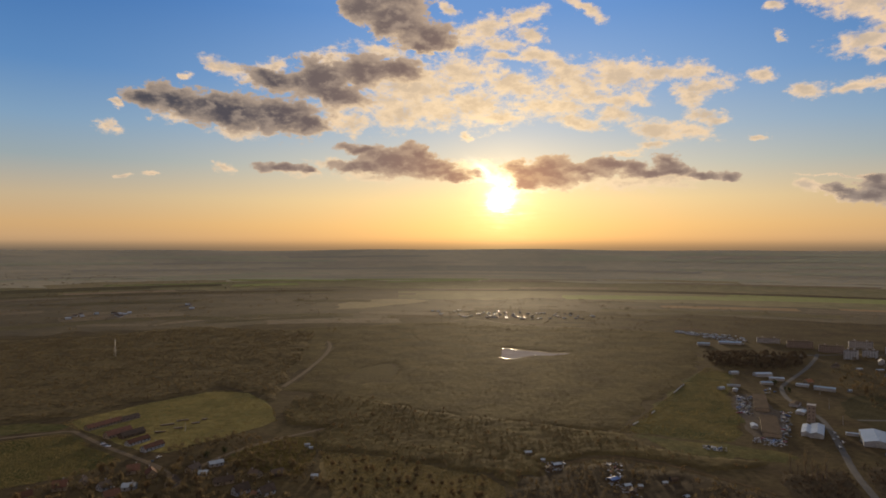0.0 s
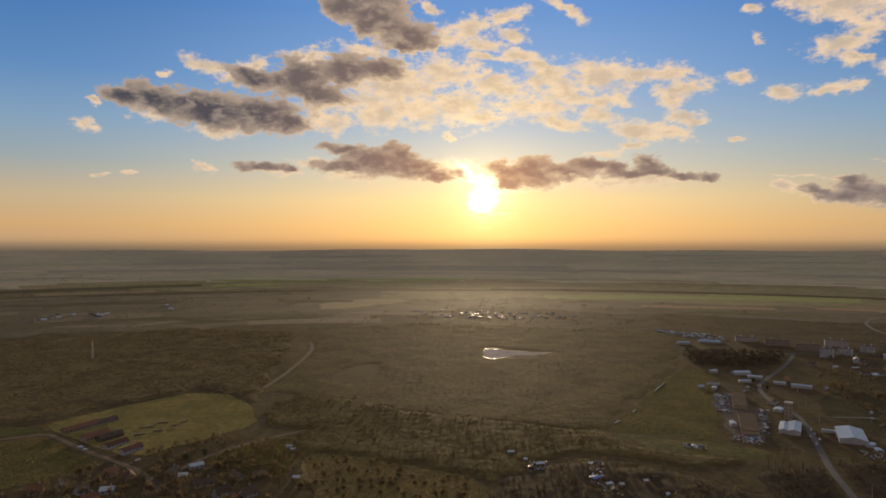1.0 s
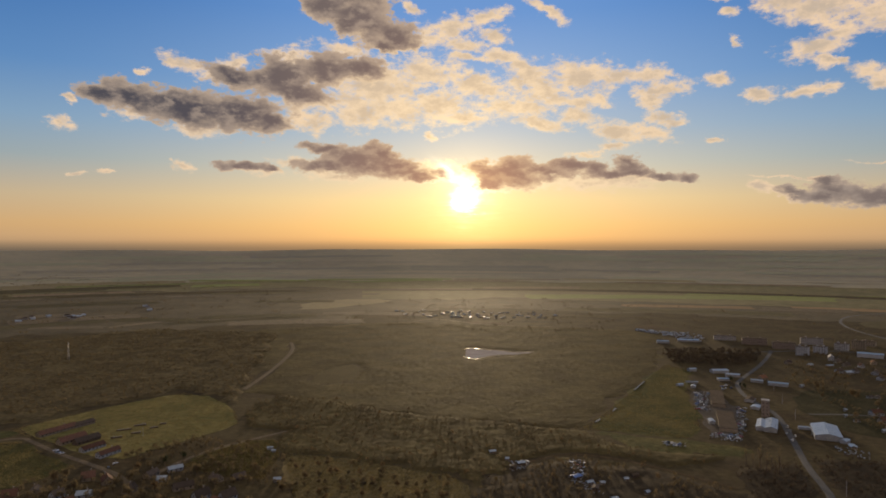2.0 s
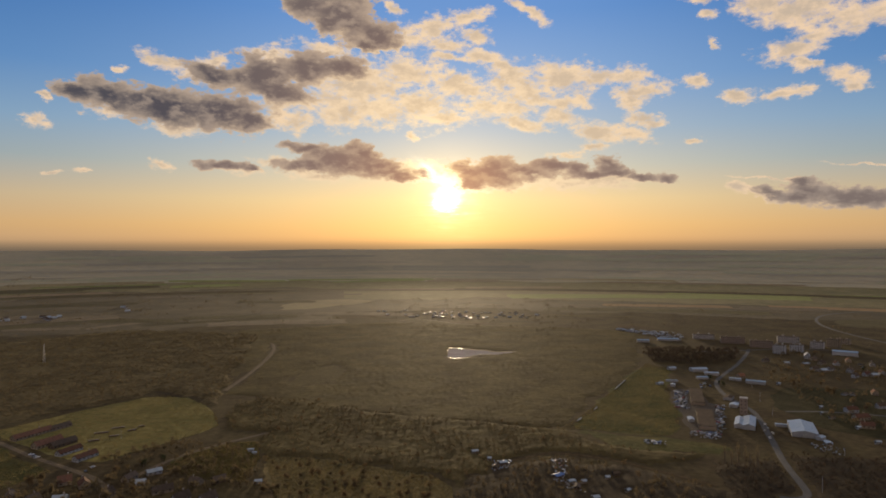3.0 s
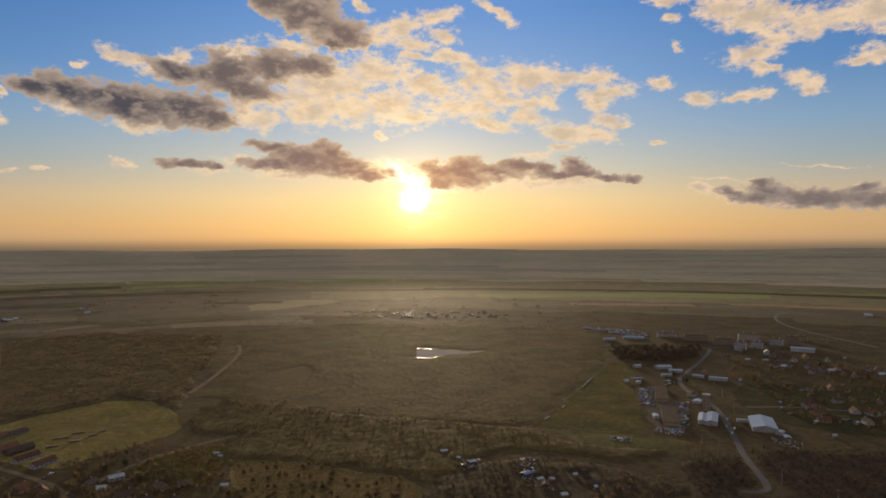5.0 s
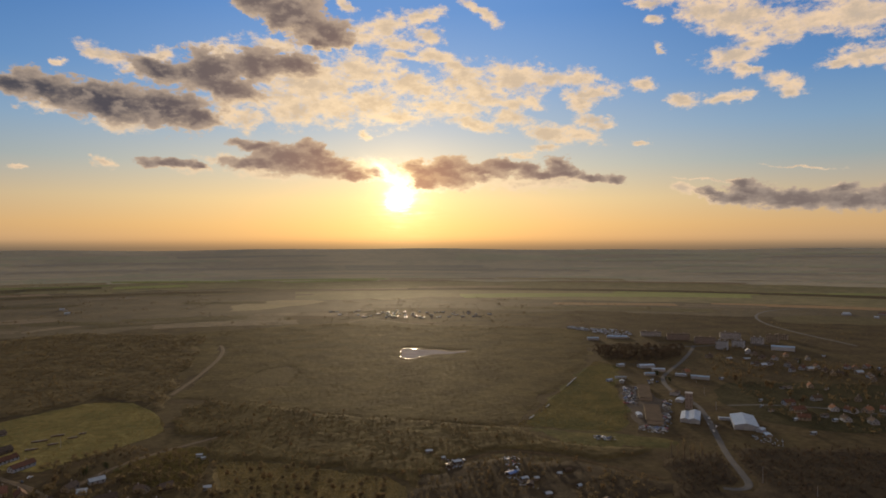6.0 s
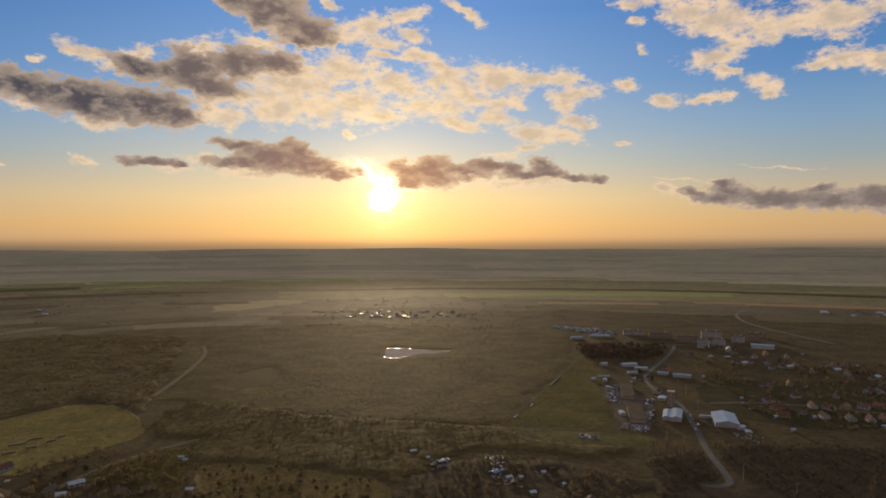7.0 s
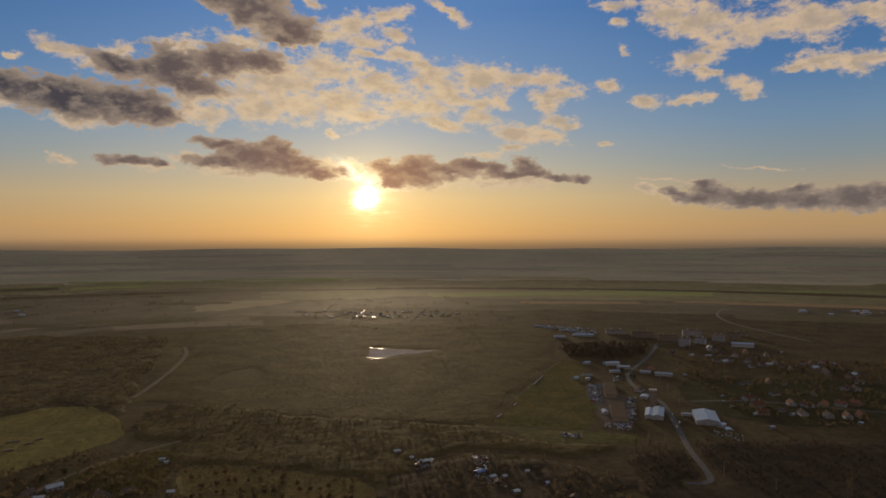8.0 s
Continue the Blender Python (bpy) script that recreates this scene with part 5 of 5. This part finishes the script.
def trunk(height, radius, lean=0.0):
    """A tapered trunk with two limbs, as triangles."""
    out = []
    for (x0, y0, z0, r0), (x1, y1, z1, r1) in (
        ((0, 0, -0.4, radius), (lean, 0, height * 0.75, radius * 0.3)),
        ((lean * 0.4, 0, height * 0.35, radius * 0.5), (height * 0.2, height * 0.06, height * 0.72, radius * 0.15)),
        ((lean * 0.4, 0, height * 0.42, radius * 0.5), (-height * 0.18, -height * 0.1, height * 0.78, radius * 0.15)),
    ):
        ring = [(math.cos(k * 2.0944), math.sin(k * 2.0944)) for k in range(3)]
        a = [(x0 + c * r0, y0 + s * r0, z0) for c, s in ring]
        b = [(x1 + c * r1, y1 + s * r1, z1) for c, s in ring]
        for k in range(3):
            j = (k + 1) % 3
            out += [a[k], a[j], b[j], a[k], b[j], b[k]]
    return np.array(out, float)


def from_triangles(name, coords, materials, slots=None):
    me = bpy.data.meshes.new(name)
    n = len(coords) // 3
    me.vertices.add(3 * n)
    me.vertices.foreach_set("co", np.ascontiguousarray(coords, np.float32).ravel())
    me.loops.add(3 * n)
    me.loops.foreach_set("vertex_index", np.arange(3 * n, dtype=np.int32))
    me.polygons.add(n)
    me.polygons.foreach_set("loop_start", np.arange(0, 3 * n, 3, dtype=np.int32))
    for m in materials:
        me.materials.append(m)
    if slots is not None:
        me.polygons.foreach_set("material_index", slots.astype(np.int32))
    me.update()
    me.validate()
    return new(name, me)


def woodland(name, pts, tall, leaf, count, material, label, seed, wide=0.75, kind="stuff"):
    """Uncountable trees as one mesh: templates turned, scaled and set out on the points."""
    rs = np.random.default_rng(seed)
    forms = []
    for _ in range(6):
        c = crown(rs, count, wide, 0.8, 0.2, leaf)
        t = trunk(1.0, 0.025, rs.normal(0, 0.05))
        forms.append((np.concatenate([c, t]), np.concatenate([np.zeros(len(c) // 3), np.ones(len(t) // 3)])))
    parts, slots = [], []
    which = rs.integers(0, 6, len(pts))
    for f in range(6):
        p = pts[which == f]
        if not len(p):
            continue
        form, slot = forms[f]
        s = tall * rs.uniform(0.55, 1.25, len(p))
        w = s * rs.uniform(0.85, 1.3, len(p))
        a = rs.uniform(0, 6.283, len(p))
        ca, sa = np.cos(a)[:, None], np.sin(a)[:, None]
        x, y, z = form.T
        X = (ca * x - sa * y) * w[:, None] + p[:, 0:1]
        Y = (sa * x + ca * y) * w[:, None] + p[:, 1:2]
        zz = land(p[:, 0], p[:, 1])
        Z = z * s[:, None] + zz[:, None]
        parts.append(np.stack([X, Y, Z], -1).reshape(-1, 3))
        slots.append(np.tile(slot, len(p)))
    ob = from_triangles(name, np.concatenate(parts), [material, BARK], np.concatenate(slots))
    return tagged(ob, label, "woodland", kind=kind)


def ragged(poly, pts, size):
    """Inside an outline whose edge wanders."""
    sway = np.array([noise.noise_vector((x / 38, y / 38, 3.1))[:2] for x, y in pts]) + 0.6 * np.array([noise.noise_vector((x / 11, y / 11, 7.7))[:2] for x, y in pts])
    return inside(poly, pts + sway * size)


def sprinkle(corners, spacing, seed, keep=1.0, margin=0.0, lumps=0.0):
    """Uneven points over an outline, off roads, fields and houses."""
    poly = flat_xy(corners)
    rs = np.random.default_rng(seed)
    lo, hi = poly.min(0), poly.max(0)
    gx, gy = np.meshgrid(np.arange(lo[0], hi[0], spacing), np.arange(lo[1], hi[1], spacing))
    pts = np.stack([gx.ravel(), gy.ravel()], -1) + rs.uniform(-0.5, 0.5, (gx.size, 2)) * spacing
    pts = pts[ragged(poly, pts, 16 if spacing < 12 else 45)]
    if lumps:
        v = np.array([noise.noise((x / 55, y / 55, seed)) for x, y in pts])
        pts = pts[v > lumps]
    pts = pts[rs.random(len(pts)) < keep]
    return pts[free(pts, margin)]


W1 = [(-40, 1180), (-28.5, 1112), (-21.9, 1185), (-11.2, 1048), (-14.1, 669), (-15.1, 587), (-16.5, 642), (-18.8, 674), (-23.2, 652), (-31.2, 606), (-40, 625)]
W2 = [(-14.6, 556), (-11.2, 623), (-7.3, 586), (0.8, 529), (5.9, 515), (10.8, 500), (14.7, 494), (19.8, 490), (25.8, 475), (28.6, 472), (22.4, 426), (10.8, 425), (5.9, 366), (3.9, 394), (-1.2, 410), (-10.7, 452), (-11.2, 483)]
W4 = [(22.6, 907), (29.8, 940), (29.0, 826), (25.8, 800), (22.8, 806)]
W5 = [(27.7, 449), (32.0, 470), (34.9, 490), (50.0, 575), (50.0, 400), (35.3, 350), (28.2, 385)]
W6 = [(-38, 2875), (-27.3, 2713), (-11.2, 2183), (-9.2, 1294), (-25.3, 1137), (-38, 1175)]
W7 = [(-23.2, 473), (-18.8, 493), (-15.1, 483), (-12.2, 457), (-11.2, 409), (-9.7, 340), (-34.0, 340), (-34.0, 440), (-27, 455), (-24.9, 452)]
W8 = [(33.2, 1000), (39.8, 880), (50.0, 930), (50.0, 580), (39.8, 560), (36, 600), (33.5, 690), (31, 760)]
W9 = [(6.0, 366), (10.8, 424), (22.4, 424), (28.2, 404), (28.2, 340), (6.4, 330)]
W10 = [(-13, 1120), (0, 1180), (22, 1110), (22.0, 820), (19.8, 662), (15.2, 500), (5.9, 508), (1.8, 520), (-7.3, 578), (-12.2, 612), (-14.0, 650), (-13.0, 740)]
W11 = [(-9, 1290), (-2, 1700), (14, 1740), (34, 1540), (50, 1560), (50, 960), (40, 1030), (22, 1115), (-11, 1045)]

woodland("woodland", sprinkle(W1, 6.0, 1, 0.9, lumps=-0.3), 4.6, 0.07, 54, TWIGS, "dense bare brown wood on the ridge", 11)
woodland("woodland", sprinkle(W2, 5.2, 2, 0.85, lumps=-0.3), 3.6, 0.062, 58, TWIGS, "brown leafless scrub wood in the valley", 12)
woodland("woodland", sprinkle(W2, 19, 22, 0.5), 5.0, 0.07, 70, RUSSET, "russet autumn trees among bare scrub", 32)
woodland("woodland", sprinkle(W4, 6.5, 4, 0.95), 8.0, 0.07, 64, GLOOM, "grove of dark bare trees before the flats", 14)
woodland("woodland", sprinkle(W5, 5.6, 5, 0.9, lumps=-0.3), 4.2, 0.07, 60, GLOOM, "dark thicket along the road", 15)
woodland("woodland", sprinkle(W6, 17, 6, 0.9, lumps=0.3), 6, 0.1, 26, TWIGS, "hedges and copses on the far ridges", 16, wide=1.2)
woodland("woodland", sprinkle(W7, 6.4, 7, 0.8, 0.5, lumps=-0.3), 6.6, 0.056, 120, TWIGS, "bare garden trees and hedges in the village", 17)
woodland("woodland", sprinkle(W8, 8, 8, 0.75, 1.0, lumps=-0.05), 5.0, 0.075, 60, TWIGS, "garden trees and hedges of the far village", 18)
woodland("woodland", sprinkle(W8, 30, 28, 0.6, 1.0), 6.5, 0.08, 70, RUSSET, "orange autumn trees between village houses", 38)
woodland("woodland", sprinkle(W9, 5.8, 9, 0.85, 0.5, lumps=-0.12), 4.2, 0.07, 64, TWIGS, "brown thicket with clearings", 19)
woodland("woodland", sprinkle(W9, 20, 29, 0.5, 0.5), 5.5, 0.07, 76, RUSSET, "russet bushes in the thicket", 39)
woodland("woodland", sprinkle(W10, 8.0, 10, 0.85, lumps=0.02), 1.9, 0.085, 34, TWIGS, "low scrub over the middle valley", 20, wide=1.0)
woodland("woodland", sprinkle(W11, 14, 41, 0.9, lumps=0.26), 4.5, 0.1, 28, TWIGS, "hedges and copses between far fields", 21, wide=1.2)


def thicket(corners, cell, height, seed, label, material=UNDERGROWTH):
    """Low dense undergrowth: a lumpy sheet over an outline, open where roads, fields and houses are."""
    poly = flat_xy(corners)
    lo, hi = poly.min(0) - cell, poly.max(0) + cell
    nx, ny = int((hi[0] - lo[0]) / cell) + 1, int((hi[1] - lo[1]) / cell) + 1
    gx, gy = np.meshgrid(lo[0] + np.arange(nx) * cell, lo[1] + np.arange(ny) * cell)
    rs = np.random.default_rng(seed)
    pts = np.stack([gx.ravel(), gy.ravel()], -1)
    keep = ragged(poly, pts, 16 if cell < 12 else 45)
    keep[keep] = free(pts[keep], 1.0)
    fade = keep.reshape(ny, nx).astype(float)
    for _ in range(3):
        fade = (fade + np.roll(fade, 1, 0) + np.roll(fade, -1, 0) + np.roll(fade, 1, 1) + np.roll(fade, -1, 1)) / 5
    fade = np.clip(fade.ravel() * 1.6 - 0.55, 0.05, 1)
    pts = pts + rs.uniform(-0.3, 0.3, pts.shape) * cell
    z = np.where(keep, height * fade * rs.uniform(0.45, 1.0, len(pts)), -0.6)
    z = z + land(pts[:, 0], pts[:, 1])
    k = np.arange(nx * ny).reshape(ny, nx)
    quads = np.stack([k[:-1, :-1], k[:-1, 1:], k[1:, 1:], k[1:, :-1]], -1).reshape(-1, 4)
    quads = quads[keep[quads].any(1)]
    used, back = np.unique(quads, return_inverse=True)
    quads = back.reshape(quads.shape)
    ob = mesh_object("undergrowth", np.column_stack([pts, z])[used].tolist(), quads.tolist(), material, smooth=True)
    return tagged(ob, label, "undergrowth", kind="stuff")


thicket(W1, 5, 3.4, 1, "dense brown undergrowth of the ridge wood")
thicket(W2, 4.0, 2.0, 2, "dense brown undergrowth in the valley", SCRUB_COVER)
thicket(W10, 8, 1.1, 3, "low brown scrub over the middle valley", SCRUB_COVER)
thicket(W5, 5, 2.0, 5, "dark brush along the road", DIMMED_COVER)
thicket(W9, 5, 1.6, 9, "low brown brush with clearings", DIMMED_COVER)


def tree(name, tall, wide, count, material, label, seed, leaf=0.09, low=0.22):
    """One tree: trunk with limbs, and a ragged crown of small clumps."""
    rs = np.random.default_rng(seed)
    ob = new(name)
    t = from_triangles("trunk", trunk(tall, tall * 0.03, rs.normal(0, 0.3)), [BARK])
    c = from_triangles("crown", crown(rs, count, 1, 1 - low, low, leaf) * (tall * wide, tall * wide, tall), [material])
    t.parent = c.parent = ob
    return tagged(ob, label, "tree")


def plant(kinds, places, group):
    """Each kind stands at the first place it falls on; the rest are copies."""
    rng = random.Random(group)
    done = set()
    for i, (x, y) in enumerate(places):
        k = i % len(kinds)
        s = rng.uniform(0.75, 1.3)
        m = Matrix.Translation((x, y, 0)) @ Matrix.Rotation(rng.uniform(0, 6.28), 4, "Z")
        if k in done:
            ob = copy_thing(kinds[k], m)
        else:
            done.add(k)
            ob = kinds[k]
            ob.matrix_basis = m
        ob.scale = (s, s, s)
        tagged(ob, group=group)


ORCHARD = [tree("orchard_tree", 5.2, 0.95, 420, (TWIGS, RUSSET, TWIGS)[k], "small bare orchard tree on golden grass" if k != 1 else "small russet orchard tree on golden grass", 50 + k, 0.055) for k in range(3)]
rs = np.random.default_rng(77)
spots = []
for i in range(17):
    for j in range(7):
        a, r = -10 + i * 0.98 + rs.uniform(-0.3, 0.3), 342 + j * 13.5 + rs.uniform(-4, 4)
        spots.append(at(a, r).to_tuple()[:2])
spots = np.array(spots)
spots = spots[inside(flat_xy([(-10.6, 440), (-7.3, 427), (-1.2, 402), (3.3, 392), (5.2, 370), (6.0, 335), (-9.5, 335), (-9.9, 388)]), spots)]
spots = spots[rs.random(len(spots)) < 0.8]
plant(ORCHARD, spots, "orchard trees")

POPLARS = [tree("poplar", 18, 0.17, 190, TWIGS, "tall narrow poplar with thin brown crown", 60 + k, 0.03, 0.06) for k in range(2)]
plant(POPLARS, [at(a, r).to_tuple()[:2] for a, r in ((29.1, 446), (29.6, 443), (30.1, 441), (30.4, 440), (30.7, 437), (31.0, 439), (44.1, 415), (44.4, 416), (28.6, 448))], "poplars by the road")

VILLAGE_TREES = [tree("tree", 9, 0.7, 260, (TWIGS, TWIGS, RUSSET)[k], ("bare brown garden tree", "bare broad garden tree", "russet garden tree")[k] + " beside the houses", 70 + k, 0.07) for k in range(3)]
gaps = sprinkle(W7, 17, 91, 0.55, 2.0)[:42]
gaps2 = sprinkle(W8, 34, 92, 0.6, 2.0)[:40]
plant(VILLAGE_TREES, np.concatenate([gaps, gaps2]), "garden trees")
FIRS = [tree("fir_tree", 9, 0.5, 260, EVERGREEN, "dark evergreen tree beside the meadow", 80, 0.06, 0.05)]
plant(FIRS, [at(a, r).to_tuple()[:2] for a, r in ((-18.9, 452), (-20.4, 446), (28.2, 700), (28.5, 690), (43.4, 812), (38.2, 850), (27.5, 718))], "evergreens")


def tufts(name, corners, count, seed, material, label):
    """Standing grass blades in bunches, seen against the light."""
    poly = flat_xy(corners)
    rs = np.random.default_rng(seed)
    lo, hi = poly.min(0), poly.max(0)
    pts = lo + rs.random((count * 2, 2)) * (hi - lo)
    pts = pts[inside(poly, pts)][:count]
    ok = np.ones(len(pts), bool)
    for x, y, rad in SITES:
        ok &= np.hypot(pts[:, 0] - x, pts[:, 1] - y) > rad * 0.7
    for road in ROADS:
        ok &= line_gap(road, pts) > 4
    pts = pts[ok]
    n = len(pts)
    a = rs.uniform(0, 6.283, n)
    w, h = rs.uniform(0.3, 0.8, n), rs.uniform(0.18, 0.5, n)
    dx, dy = np.cos(a) * w, np.sin(a) * w
    z0 = np.full(n, 0.05)
    tri = np.stack([
        np.stack([pts[:, 0] - dx, pts[:, 1] - dy, z0], -1), np.stack([pts[:, 0] + dx, pts[:, 1] + dy, z0], -1),
        np.stack([pts[:, 0] + rs.normal(0, 0.15, n), pts[:, 1] + rs.normal(0, 0.15, n), z0 + h], -1)], 1)
    return tagged(from_triangles(name, tri.reshape(-1, 3), [material]), label, "grass", kind="stuff")


tufts("grass", F1, 24000, 1, TUFT, "dry golden meadow grass")
tufts("grass", F2, 16000, 2, TUFT, "meadow grass by the road")
tufts("grass", F4, 20000, 4, TUFT, "golden orchard grass")
tufts("grass", F5, 24000, 5, TUFT, "hillside pasture grass")
tufts("grass", F8, 20000, 8, TUFT, "rough grass on the plots")
